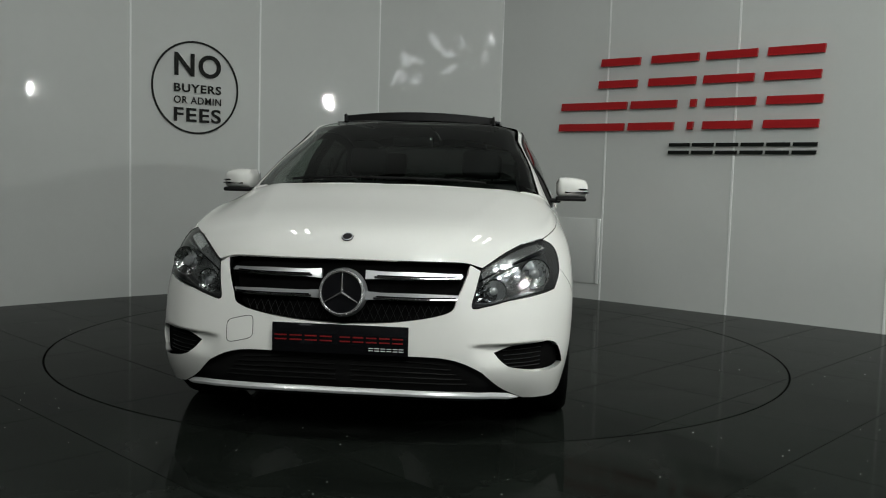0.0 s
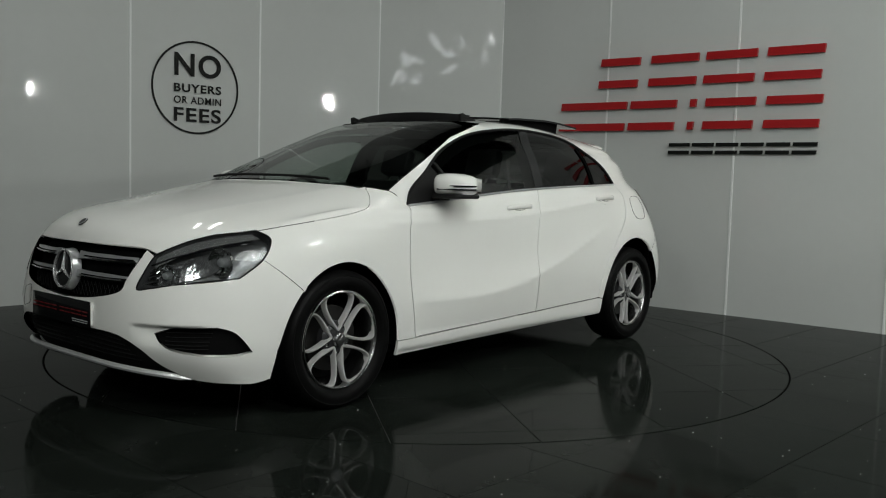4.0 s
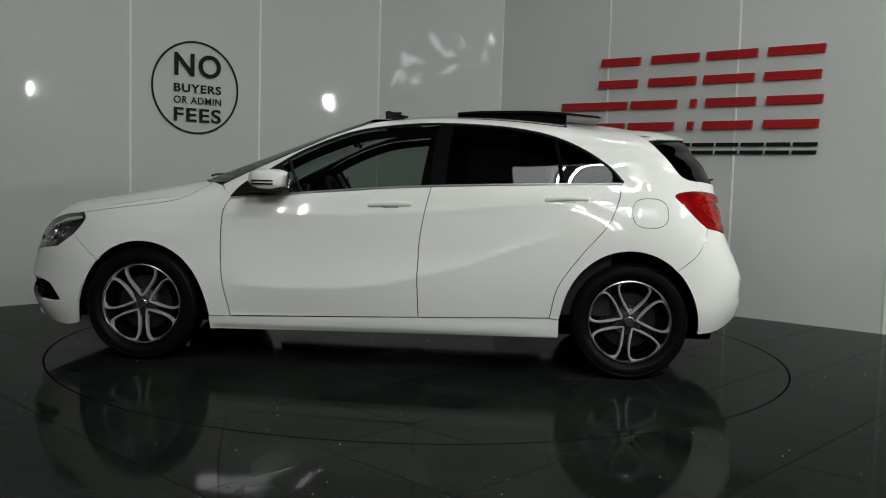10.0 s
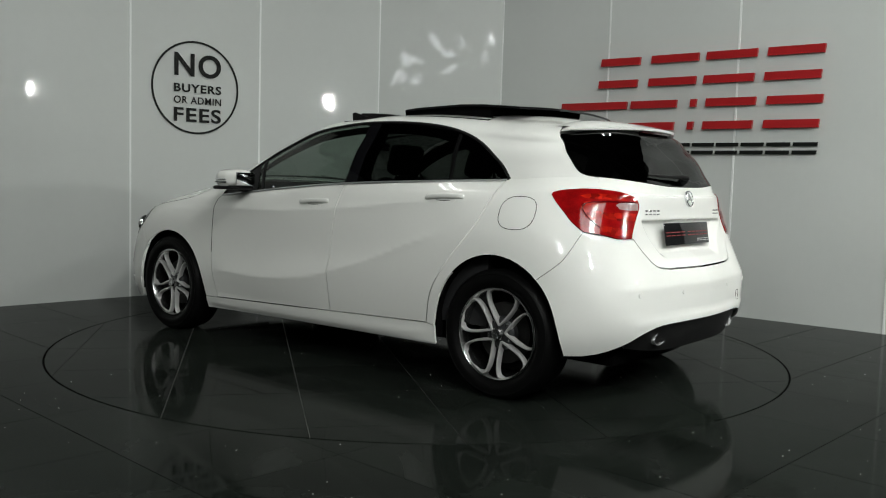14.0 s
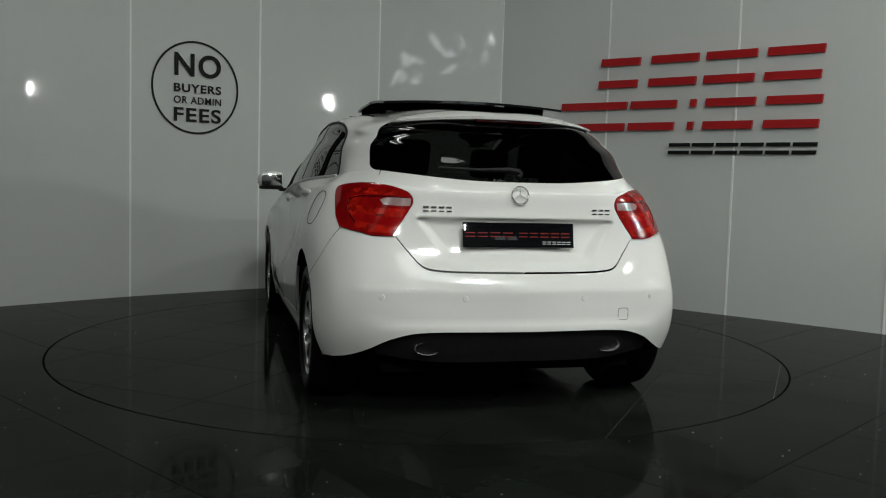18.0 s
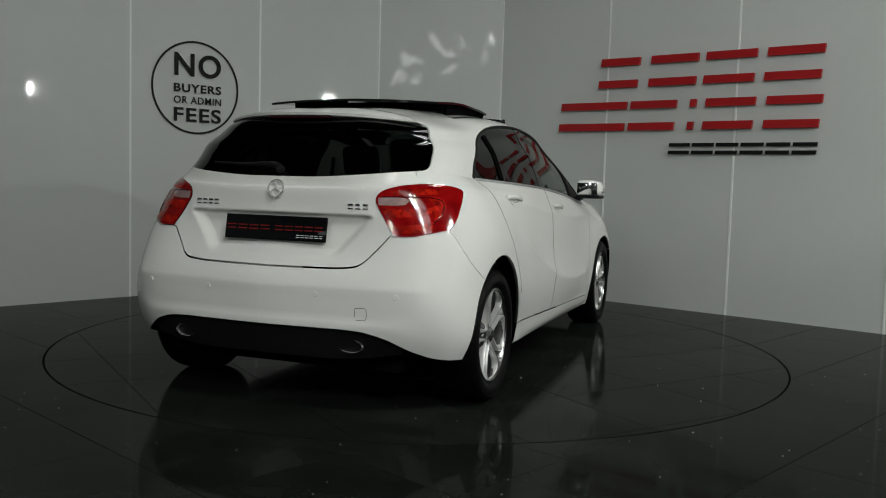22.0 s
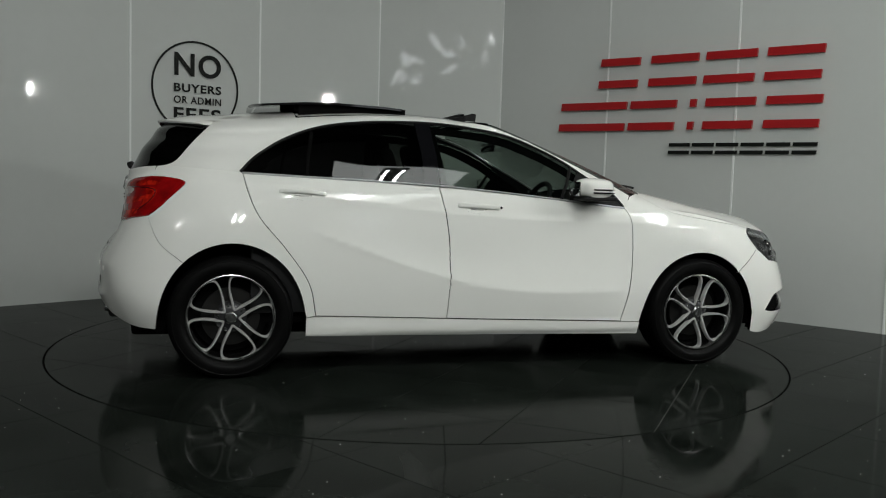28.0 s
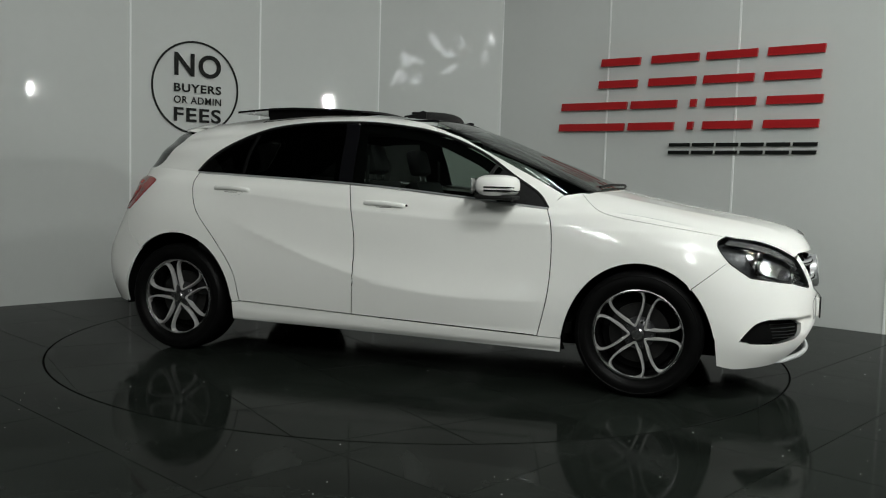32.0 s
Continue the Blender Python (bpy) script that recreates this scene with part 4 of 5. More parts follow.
rb2 = [("T", [(-1.0, 0), (-1.0, .50)], False), ("T", [(-1.0, .50), (-1.16, .487), (-1.38, .455)], True), ("T", [(-1.40, .44), (-1.47, .3), (-1.50, 0)], True), ("T", [(-1.5, 0), (-1.0, 0)], False)]
skin_part("roof_panel", [outline(*rb2)], WHITE, car, both=True)
skin_part("headlining", [outline(("T", [(.10, 0), (.09, .3), (.07, .40), (-.05, .44), (-.05, .40), (-1.0, .40), (-1.0, 0)], False))], VOID, car, both=True, offset=-.12, rim=0)
skin_part("headlining", [outline(("T", [(-.62, 0), (-.62, .5), (-1.3, .45), (-1.45, 0)], False))], DASH, car, both=True, offset=-.03, rim=0)

# dark inner frames of the side windows
frame_top = smooth_line(WIN_TOP[1:], 3)
inner = []
for k, q in enumerate(frame_top):
    a, b = frame_top[max(k - 1, 0)], frame_top[min(k + 1, len(frame_top) - 1)]
    t = np.array(b) - np.array(a)
    t /= np.linalg.norm(t)
    inner.append((q[0] - t[1] * -.055 * -1, max(q[1] - abs(t[0]) * .055, BELT[0][1] + .01)))
inner = [q for q in inner if q[1] > np.interp(q[0], [b[0] for b in BELT[::-1]], [b[1] for b in BELT[::-1]]) + .012]
pair("window_lining", [outline(("S", frame_top, False), ("S", inner[::-1], False))], VOID, car, offset=-.03, rim=0)
pair("pillar_post", [outline(("S", [(-.19, 1.03), (-.235, 1.34), (-.40, 1.34), (-.38, 1.03), (-.19, 1.03)], False))], VOID, car, offset=-.04, rim=0)

# dark inner shell behind the panel gaps
bm = bmesh.new()
gs, gv = np.linspace(0, S_END, 90), np.linspace(0, V_BELT, 22)
P = skin(np.repeat(gs, 22), np.tile(gv, 90))
N = skin_normals(np.repeat(gs, 22), np.tile(gv, 90))
Q = P - 0.07 * N
for sg in (1, -1):
    vs = [bm.verts.new((q[0], q[1] * sg, q[2])) for q in Q]
    for i in range(89):
        for j in range(21):
            c = Q[[i * 22 + j, (i + 1) * 22 + j, (i + 1) * 22 + j + 1, i * 22 + j + 1]].mean(0)
            if min(math.hypot(c[0] - 1.345, c[2] - .30), math.hypot(c[0] + 1.345, c[2] - .32)) < 0.40 and c[1] > .6:
                continue
            bm.faces.new([vs[k] for k in (i * 22 + j, (i + 1) * 22 + j, (i + 1) * 22 + j + 1, i * 22 + j + 1)])
part("inner_shell", bm, VOID, car)
part("underbody", boxbm(-1.85, 1.95, -.60, .60, .19, .26, bevel=.02), VOID, car)


# ---- wheels ----
def wheel(x, y, sg, spin):
    top = new("wheel")
    top.parent = car
    top.matrix_basis = pose(x, y, 0.314, -90 * sg, 0, 0)
    tyre = lathe(bmesh.new(), [(.222, -.085), (.235, -.1), (.27, -.112), (.298, -.106), (.311, -.092), (.3165, -.07), (.3165, .07), (.311, .092), (.300, .104), (.292, .109), (.289, .1075), (.27, .1115), (.252, .1095), (.249, .1075), (.235, .1), (.222, .085)], 72, Matrix())
    part("tyre", tyre, RUBBER, top)
    part("rim", lathe(bmesh.new(), [(.223, .090), (.225, .097), (.2195, .0985), (.2145, .092), (.211, .07)], 72, Matrix()), RIMMETAL, top)
    part("rim_barrel", lathe(bmesh.new(), [(.2115, .075), (.205, .03), (.2, -.09), (.224, -.09), (.224, .08)], 60, Matrix()), RIMMETAL, top)
    part("brake_disc", lathe(bmesh.new(), [(.06, .02), (.15, .02), (.15, 0), (.06, 0)], 48, Matrix()), STEEL, top)
    part("barrel", lathe(bmesh.new(), [(.0, -.02), (.19, -.03), (.205, -.09)], 48, Matrix()), VOID, top)
    half = [(.0, .052), (.020, .075), (.046, .108), (.068, .142), (.079, .172), (.074, .194), (.048, .207), (.0, .2135)]
    loop = smooth_line(half + [(-a, b) for a, b in half[-2:0:-1]], 4, closed=True)
    wide = [.0105 + .004 * math.exp(-((b - .06) / .03) ** 2) for a, b in loop]
    for k in range(5):
        t = 2 * math.pi * k / 5 + spin
        c, s_ = math.cos(t), math.sin(t)
        path = [Vector((a * c - b * s_, a * s_ + b * c, .072 + .09 * b)) for a, b in loop]
        mid = Vector((-.135 * s_, .135 * c, 0))
        bm, n = bmesh.new(), len(path)
        rings = []
        for q, w in zip(path, wide):
            d = Vector((q.x - mid.x, q.y - mid.y, 0)).normalized()
            rings.append([bm.verts.new(q + d * a + Vector((0, 0, b))) for a, b in ((-.002, -.03), (0, -.003), (.002, 0), (w - .002, 0), (w, -.003), (w + .002, -.03))])
        for i in range(n):
            A, B = rings[i], rings[(i + 1) % n]
            for m in range(5):
                bm.faces.new((A[m], A[m + 1], B[m + 1], B[m]))
        part("spoke", bm, ALLOY, top)
        bm = lathe(bmesh.new(), [(.0, .004), (.006, .004), (.008, .0), (.008, -.02)], 12, Matrix.Translation((-.062 * math.sin(t + .628), .062 * math.cos(t + .628), .066)))
        part("wheel_bolt", bm, CHROME, top)
    part("hub", lathe(bmesh.new(), [(.0, .070), (.045, .070), (.066, .064), (.080, .05), (.085, .0)], 40, Matrix()), ALLOYDARK, top)
    part("centre_cap", lathe(bmesh.new(), [(.0, .092), (.024, .092), (.031, .087), (.034, .070)], 32, Matrix()), RIMMETAL, top)
    bm = bmesh.new()
    for k in range(3):
        t = 2 * math.pi * k / 3 + spin
        prism(bm, [(-.004, 0), (.004, 0), (0, .024)], .002, Matrix.Translation((0, 0, .0925)) @ Matrix.Rotation(t, 4, "Z"))
    part("cap_mark", bm, CHROME, top)
    return top


for sg in (1, -1):
    wheel(1.349, .775 * sg, sg, 0.668 if sg > 0 else .35)
    wheel(-1.349, .765 * sg, sg, 0.508 if sg > 0 else .84)
    for cx, cz in ((1.345, .31), (-1.345, .32)):
        # arch liner: a dark half drum behind the wheel opening
        bm = bmesh.new()
        n = 30
        rows = [[bm.verts.new((cx + r * math.cos(math.pi * (1.06 - 1.12 * k / n)), sg * yy, max(cz + r * math.sin(math.pi * (1.06 - 1.12 * k / n)), .235))) for k in range(n + 1)] for yy, r in ((.45, .38), (.80, .385), (.848, .374))]
        for a, b in zip(rows, rows[1:]):
            for k in range(n):
                bm.faces.new((a[k], a[k + 1], b[k + 1], b[k]))
        mid = bm.verts.new((cx, sg * .45, .25))
        for k in range(n):
            bm.faces.new((rows[0][k], rows[0][k + 1], mid))
        part("arch_liner", bm, VOID, car)

# ---- turntable ----
turntable = tagged(new("turntable"), "round black tiled turntable flush in the floor", "turntable")
part("plate", lathe(bmesh.new(), [(0, -.0036), (TURN_R - .007, -.0036), (TURN_R - .007, -.05), (0, -.05)], 128, Matrix()), GROUT, turntable)


# ---- fittings on the body ----
def spot(view, a, b, off=0.0, sg=1):
    """Point and outward normal of the skin where it shows at (a, b)."""
    s, v = place(view, a, b)
    P, N = skin([s], [v])[0], skin_normals([s], [v])[0]
    M = np.array([1, sg, 1])
    return Vector((P + N * off) * M), Vector(N * M)


def on_skin(view, a, b, off=0.0, sg=1, spin=0.0):
    """Pose on the skin with z outwards."""
    p, n = spot(view, a, b, off, sg)
    m = n.to_track_quat("Z", "Y").to_matrix().to_4x4() @ Matrix.Rotation(spin, 4, "Z")
    m.translation = p
    return m


def skin_line(view, pts, r, off=0.0, sg=1, n=5, seg=6):
    """A bar that lies along a line on the skin."""
    return tube(bmesh.new(), [spot(view, a, b, off, sg)[0] for a, b in smooth_line(pts, n)], r, seg)


for k, sg in enumerate((1, -1)):
    # door handles, mirror, trims
    for door, x0, x1, z0, z1 in ((doors_f[k], .085, -.15, .903, .914), (doors_r[k], -.875, -1.11, .958, .968)):
        ends = [spot("S", x0 + (x1 - x0) * t, z0 + (z1 - z0) * t, o, sg)[0] for t, o in ((0, -.004), (.07, .004), (.3, .010), (.5, .012), (.7, .010), (.93, .004), (1, -.004))]
        bm = bmesh.new()
        tube(bm, smooth_line([tuple(q) for q in ends], 4), .0085, 16)
        for v in bm.verts:
            v.co.z = z0 + (z1 - z0) * (v.co.x - x0) / (x1 - x0) + 1.6 * (v.co.z - (z0 + (z1 - z0) * (v.co.x - x0) / (x1 - x0)))
        handle = part("door_handle", bm, WHITE, door)
        xm, zm = (x0 + x1) / 2, (z0 + z1) / 2
        cup = outline(("S", smooth_line([(xm + .075 * math.cos(t), zm - .012 + .026 * math.sin(t)) for t in np.linspace(0, 2 * math.pi, 13)[:-1]], 2, True), False))
        skin_part("handle_recess", [cup], WHITE, door, side=sg, offset=.0012, rim=.002, step=.02)
        # thin dark bar laid on the door in place of the handle's shade
        part("handle_shade", skin_line("S", [(xm + .045, zm - .0150), (xm, zm - .017), (xm - .045, zm - .0140)], .0016, .001, sg), VOID, door)
    if sg < 0:
        part("key_lock", lathe(bmesh.new(), [(0, .003), (.006, .003), (.007, 0)], 14, on_skin("S", .098, .906, .001, sg)), VOID, doors_f[k])
    part("window_trim", skin_line("S", [(a, b - .004) for a, b in BELT], .0065, .004, sg), SATIN, car, "satin metal strip under the side windows")
    bm = skin_line("S", [(.862, .925)] + [(a, b - .003) for a, b in WIN_TOP[1:]], .008, -.001, sg)
    part("window_seal", bm, TRIM, car)
    part("window_divider", skin_line("S", [(-.965, 1.052), (-.955, 1.15), (-.93, 1.285)], .011, .0, sg), VOID, car)
    part("window_divider", skin_line("S", [(.47, .965), (.52, 1.06), (.56, 1.14)], .010, -.002, sg), TRIM, car)
    # mirror triangle at the window's front corner
    tri = outline(("S", [(.862, .922), (.80, 1.0), (.657, 1.088), (.60, 1.122)], True), ("S", [(.60, 1.122), (.55, 1.04), (.52, .958)], True), ("S", [(.52, .958), (.862, .923)], False))
    skin_part("mirror_base", [tri], TRIM, car, side=sg, offset=.0, rim=.006)
    mirror = new("door_mirror")
    mirror.parent = car
    tagged(mirror, "white door mirror with black foot and slim indicator")
    # cap: a rounded shell, widest at its middle
    bm = bmesh.new()
    n, m = 24, 12
    rings = []
    for j in range(m + 1):
        t = j / m
        yy = .835 + .170 * t
        kx = math.sin(math.pi * (.10 + .86 * t)) ** .30
        top = 1.074 + .012 * math.sin(math.pi * (.15 + .6 * t)) - .020 * t ** 3
        low = .972 + .006 * t
        xc, rx = .622 - .010 * t, .122 * kx * (1 - .12 * t)
        zc, rz = (top + low) / 2, (top - low) / 2 * (1 if 0 < j < m else .5)
        ring = []
        for i in range(n):
            a = 2 * math.pi * i / n
            ca, sa = math.cos(a), math.sin(a)
            q = (abs(ca) ** 3.2 + abs(sa) ** 3.2) ** (-1 / 3.2)
            ring.append(bm.verts.new((xc + rx * (1 if 0 < j < m else .6) * q * ca * (1.0 if ca > 0 else .95), sg * yy, zc + rz * q * sa)))
        rings.append(ring)
    for a, b in zip(rings, rings[1:]):
        for i in range(n):
            bm.faces.new((a[i], a[(i + 1) % n], b[(i + 1) % n], b[i]))
    bm.faces.new(rings[0])
    bm.faces.new(rings[-1])
    cap = part("mirror_cap", bm, WHITE, mirror, smooth=50)
    bm = boxbm(.524, .724, .835, .994, .957, .980, bevel=.010)
    for v in bm.verts:
        v.co.y *= sg
    part("mirror_foot", bm, TRIM, mirror, "black lower shell")
    bm = boxbm(.60, .68, .77, .86, .945, .968, bevel=.006)
    for v in bm.verts:
        v.co.y *= sg
    part("mirror_arm", bm, TRIM, mirror)
    bm = boxbm(.499, .505, .85, .985, .985, 1.062, bevel=.001)
    for v in bm.verts:
        v.co.y *= sg
    part("mirror_glass", bm, CHROME, mirror)
    for zz, y0 in ((1.020, .90), (1.003, .88)):
        path = [(.729 - .3 * (yy - .85) ** 2 * 4, sg * yy, zz) for yy in np.linspace(y0, .985, 6)]
        path += [(.684, sg * 1.002, zz), (.63, sg * 1.007, zz), (.575, sg * 1.006, zz)]
        part("indicator_strip", tube(bmesh.new(), path, .0045, 6), CHROME if zz > 1.01 else BLACK, mirror)
    # fuel flap, on the left flank only
    if sg > 0:
        ring = [(-1.438 + .096 * math.copysign(abs(math.cos(t)) ** .75, math.cos(t)), .903 + .078 * math.copysign(abs(math.sin(t)) ** .75, math.sin(t))) for t in np.linspace(0, 2 * math.pi, 41)[:-1]]
        bm = tube(bmesh.new(), [spot("S", a, b, .0003, sg)[0] for a, b in ring], .0016, 5, closed=True)
        part("flap_gap", bm, VOID, car)
    # headlamp insides
    lamp = headlamps[k]
    skin_part("lens", [shrink(h_ol, .003)], CLEARLENS, lamp, side=sg, offset=.001, rim=.004)
    part("lamp_seal", tube(bmesh.new(), [tuple((skin([a], [b])[0] - .001 * skin_normals([a], [b])[0]) * np.array([1, sg, 1])) for a, b in shrink(h_ol, .002)], .0035, 5, closed=True), TRIM, lamp)
    for yy, zz, rad, back in ((.738, .690, .056, .022), (.580, .630, .044, .026)):
        p, nrm = spot("F", yy, zz, -back, sg)
        aim = Vector((1, .25 * sg, 0)).normalized().to_track_quat("Z", "Y").to_matrix().to_4x4()
        aim.translation = p
        part("reflector_bowl", lathe(bmesh.new(), [(.006, -.022), (rad * .45, -.018), (rad * .8, -.006), (rad, .010), (rad + .005, .011), (rad + .005, .0)], 32, aim), FLUTED, lamp)
        part("bulb_cap", lathe(bmesh.new(), [(.0, .012), (rad * .30, .008), (rad * .36, -.004), (rad * .36, -.02)], 24, aim), SATIN, lamp)
    strip = outline(("F", [(.522, .698), (.60, .752), (.67, .788), (.735, .806)], True), ("F", [(.775, .785), (.69, .755), (.61, .712), (.532, .655)], True))
    skin_part("indicator_reflector", [strip], BAND, lamp, side=sg, offset=-.014, rim=.004, step=.012)
    cave = outline(("F", [(.515, .640), (.58, .682), (.66, .722), (.735, .745)], True), ("F", [(.755, .690), (.72, .642), (.64, .612), (.565, .592), (.512, .592)], True))
    skin_part("main_reflector", [cave], CAVE, lamp, side=sg, offset=-.040, rim=.004, step=.012)
    p, nrm = spot("F", .655, .757, -.022, sg)
    aim = nrm.to_track_quat("Z", "Y").to_matrix().to_4x4()
    aim.translation = p
    part("amber_bulb", lathe(bmesh.new(), [(.0, .004), (.005, .003), (.009, .001), (.010, -.006)], 20, aim), AMBER, lamp)
    part("trim_rib", skin_line("F", [(.515, .665), (.60, .708), (.70, .745), (.77, .765)], .004, -.014, sg), BLACK, lamp)
    part("light_guide", skin_line("F", [(.505, .585), (.56, .582), (.64, .600), (.72, .630)], .003, -.018, sg), LAMPDARK, lamp)
    for zz in (.61, .635, .66):
        part("reflector_facet", skin_line("F", [(.51, zz - .02), (.53, zz - .008), (.56, zz)], .007, -.026, sg), CHROME, lamp)
    # tail lamp insides, as bands under a shiny lens
    tlamp = tail_lamps[k]
    strip_ol = outline(("R", [(.484, .962), (.54, .964), (.59, .962), (.612, .952)], True), ("R", [(.600, .934), (.56, .930), (.489, .930)], True))
    skin_part("reverse_strip", [strip_ol], SMOKE, tlamp, "clear grey reversing strip", side=sg, offset=.0045, rim=0, step=.02)
    for nm, edge_a, edge_b in (("brake_reflector", [(.505, .915), (.58, .918), (.66, .918), (.70, .926)], [(.705, .900), (.66, .888), (.60, .880), (.527, .880)]),
                               ("upper_reflector", [(.53, .990), (.60, 1.000), (.67, 1.003), (.71, .992)], [(.70, .980), (.62, .976), (.545, .974)]),
                               ("outer_reflector", [(.675, .965), (.70, .968), (.725, .955), (.738, .93)], [(.742, .90), (.725, .872), (.71, .88), (.70, .93)]),
                               ("foot_reflector", [(.548, .840), (.60, .845), (.66, .850), (.715, .862)], [(.718, .835), (.68, .818), (.62, .812), (.566, .810)])):
        skin_part(nm, [outline(("R", edge_a, True), ("R", edge_b, True))], REDFACET, tlamp, side=sg, offset=.0042, rim=0, step=.015)
    part("light_hook", skin_line("R", [(.50, .966), (.60, .968), (.69, .964), (.726, .945), (.735, .90), (.715, .85)], .003, .004, sg), REDDARK, tlamp)
    # parking sensors, tow cover, exhaust
    for yy, zz in ((.625, .548), (.272, .545)):
        part("parking_sensor", lathe(bmesh.new(), [(.0, .002), (.0105, .002), (.0115, .0), (.0135, -.0005), (.0135, -.003)], 20, on_skin("R", yy, zz, .001, sg)), WHITE, car)
    ex = new("exhaust_tip", None)
    ex.parent = car
    bm = bmesh.new()
    ring = lambda rx, rz, xx: [bm.verts.new((xx, sg * .422 + rx * math.cos(t), .325 + rz * math.sin(t))) for t in np.linspace(0, 2 * math.pi, 33)[:-1]]
    R = [ring(.056, .030, -1.90), ring(.056, .030, -1.985), ring(.0555, .0297, -1.990), ring(.0545, .0287, -1.992), ring(.0532, .0275, -1.989), ring(.049, .023, -1.95)]
    for a, b in zip(R, R[1:]):
        for i in range(32):
            bm.faces.new((a[i], a[(i + 1) % 32], b[(i + 1) % 32], b[i]))
    part("chrome_tip", bm, STAR, ex, "oval chrome exhaust tip")
    bm = bmesh.new()
    bm.faces.new([bm.verts.new((-1.945, sg * .422 + .048 * math.cos(t), .325 + .023 * math.sin(t))) for t in np.linspace(0, 2 * math.pi, 25)[:-1]])
    part("pipe_mouth", bm, VOID, ex)
    # grille bars
    for z0, z1, zi0, zi1 in ((.670, .698, .662, .706), (.590, .617, .582, .625)):
        sl = outline(("F", [(.085, zi0 + .005), (.12, z0 - .001), (.16, z0), (.30, z0), (.448, z0 + .004)], True), ("F", [(.455, z0 + .014), (.448, z1 - .004)], False), ("F", [(.30, z1), (.16, z1), (.12, z1 + .002), (.085, zi1 - .004)], True))
        skin_part("grille_bar", [sl], SATIN, car, side=sg, offset=-.012, rim=.02, step=.02)
        part("bar_edge", skin_line("F", [(.12, z0 + .006), (.30, z0 + .003), (.445, z0 + .006)], .0042, -.009, sg), CHROME, car)
        part("bar_slot", skin_line("F", [(.13, z0 + .012), (.30, z0 + .010), (.43, z0 + .012)], .0025, -.0105, sg), VOID, car)

# number plates: black show plates, lettering as plain bars
def plate(name, m, rows, parent):
    top = new(name)
    top.parent = parent
    tagged(top, "black show plate with red and white bars")
    bm = box(bmesh.new(), -.26, .26, -.0555, .0555, 0, .006, bevel=.002, m=m)
    part("plate_board", bm, BLACK, top)
    for x0, x1, z0, z1, mat in rows:
        part("plate_bar", box(bmesh.new(), x0, x1, z0, z1, .0061, .0068, m=m), mat, top)


def plate_rows():
    rows = [(-.25 + .058 * k, -.25 + .058 * k + .046, zz, zz + .005, PLATERED) for k in range(4) for zz in (-.010, .006)]
    rows += [(.0 + .05 * k, .0 + .05 * k + .04, zz, zz + .005, PLATERED) for k in range(5) for zz in (-.010, .006)]
    rows += [(.11 + .023 * k, .11 + .023 * k + .018, zz, zz + .003, SEAM) for k in range(6) for zz in (-.040, -.031)]
    return rows


# local x runs to the viewer's right, y up, z out of the plate
front = Matrix(((0, 0, 1, 2.216), (1, 0, 0, 0), (0, 1, 0, .438), (0, 0, 0, 1)))
plate("front_plate", front, plate_rows(), car)
part("plate_bracket", boxbm(2.17, 2.215, -.25, .25, .39, .485, bevel=.004), WHITE, car)
# the rear plate leans with the tailgate
a = math.atan2(.022, .132)
rear = Matrix.Translation((-1.915, 0, .812)) @ Matrix(((0, math.sin(a), -math.cos(a), 0), (-1, 0, 0, 0), (0, math.cos(a), math.sin(a), 0), (0, 0, 0, 1)))
plate("rear_plate", rear, plate_rows(), car)


# round emblems: ring with three plain arms
def emblem(name, m, r, w, parent, backing=None):
    top = new(name)
    top.parent = parent
    part("emblem_ring", lathe(bmesh.new(), [(r - w, .0), (r - w, .008), (r - w * .5, .012), (r, .008), (r, .0)], 48, m), STAR, top)
    for k in range(3):
        mm = m @ Matrix.Rotation(2 * math.pi * k / 3, 4, "Z")
        bm = bmesh.new()
        lo = [bm.verts.new(mm @ Vector(q)) for q in ((-w * .55, 0, .002), (w * .55, 0, .002), (w * .12, r - w * .7, .002), (-w * .12, r - w * .7, .002))]
        hi = [bm.verts.new(mm @ Vector(q)) for q in ((0, 0, .016), (0, r - w * .7, .009))]
        bm.faces.new(lo)
        bm.faces.new((lo[1], hi[0], hi[1], lo[2]))
        bm.faces.new((lo[0], lo[3], hi[1], hi[0]))
        bm.faces.new((lo[0], hi[0], lo[1]))
        bm.faces.new((lo[2], hi[1], lo[3]))
        part("emblem_arm", bm, STAR, top, smooth=None)
    if backing:
        part("emblem_disc", lathe(bmesh.new(), [(0, .001), (r - w * .5, .001), (r - w * .5, -.02)], 40, m), backing, top)


tilt = Matrix(((0, 0, 1, 2.200), (1, 0, 0, 0), (0, 1, 0, .612), (0, 0, 0, 1))) @ Matrix.Rotation(radians(-6), 4, "X")
emblem("front_emblem", tilt, .086, .009, car, BLACK)
part("emblem_collar", lathe(bmesh.new(), [(.0862, .006), (.089, -.004), (.094, -.03)], 48, tilt), SATIN, car)
mt = on_skin("R", 0, .990, .002)
up = Matrix(((0, 0, -1, mt.translation.x), (-1, 0, 0, 0), (0, 1, 0, .988), (0, 0, 0, 1))) @ Matrix.Rotation(radians(-12), 4, "X")
emblem("rear_emblem", up, .042, .006, tailgate)
bp_, bn_ = spot("F", 0, .815, .002)
bm_ = bn_.to_track_quat("Z", "Y").to_matrix().to_4x4()
bm_.translation = bp_
part("bonnet_badge", lathe(bmesh.new(), [(0, .003), (.017, .003), (.0175, .0045), (.022, .004), (.023, 0)], 36, bm_), ALLOYDARK, car, "small dark round badge")
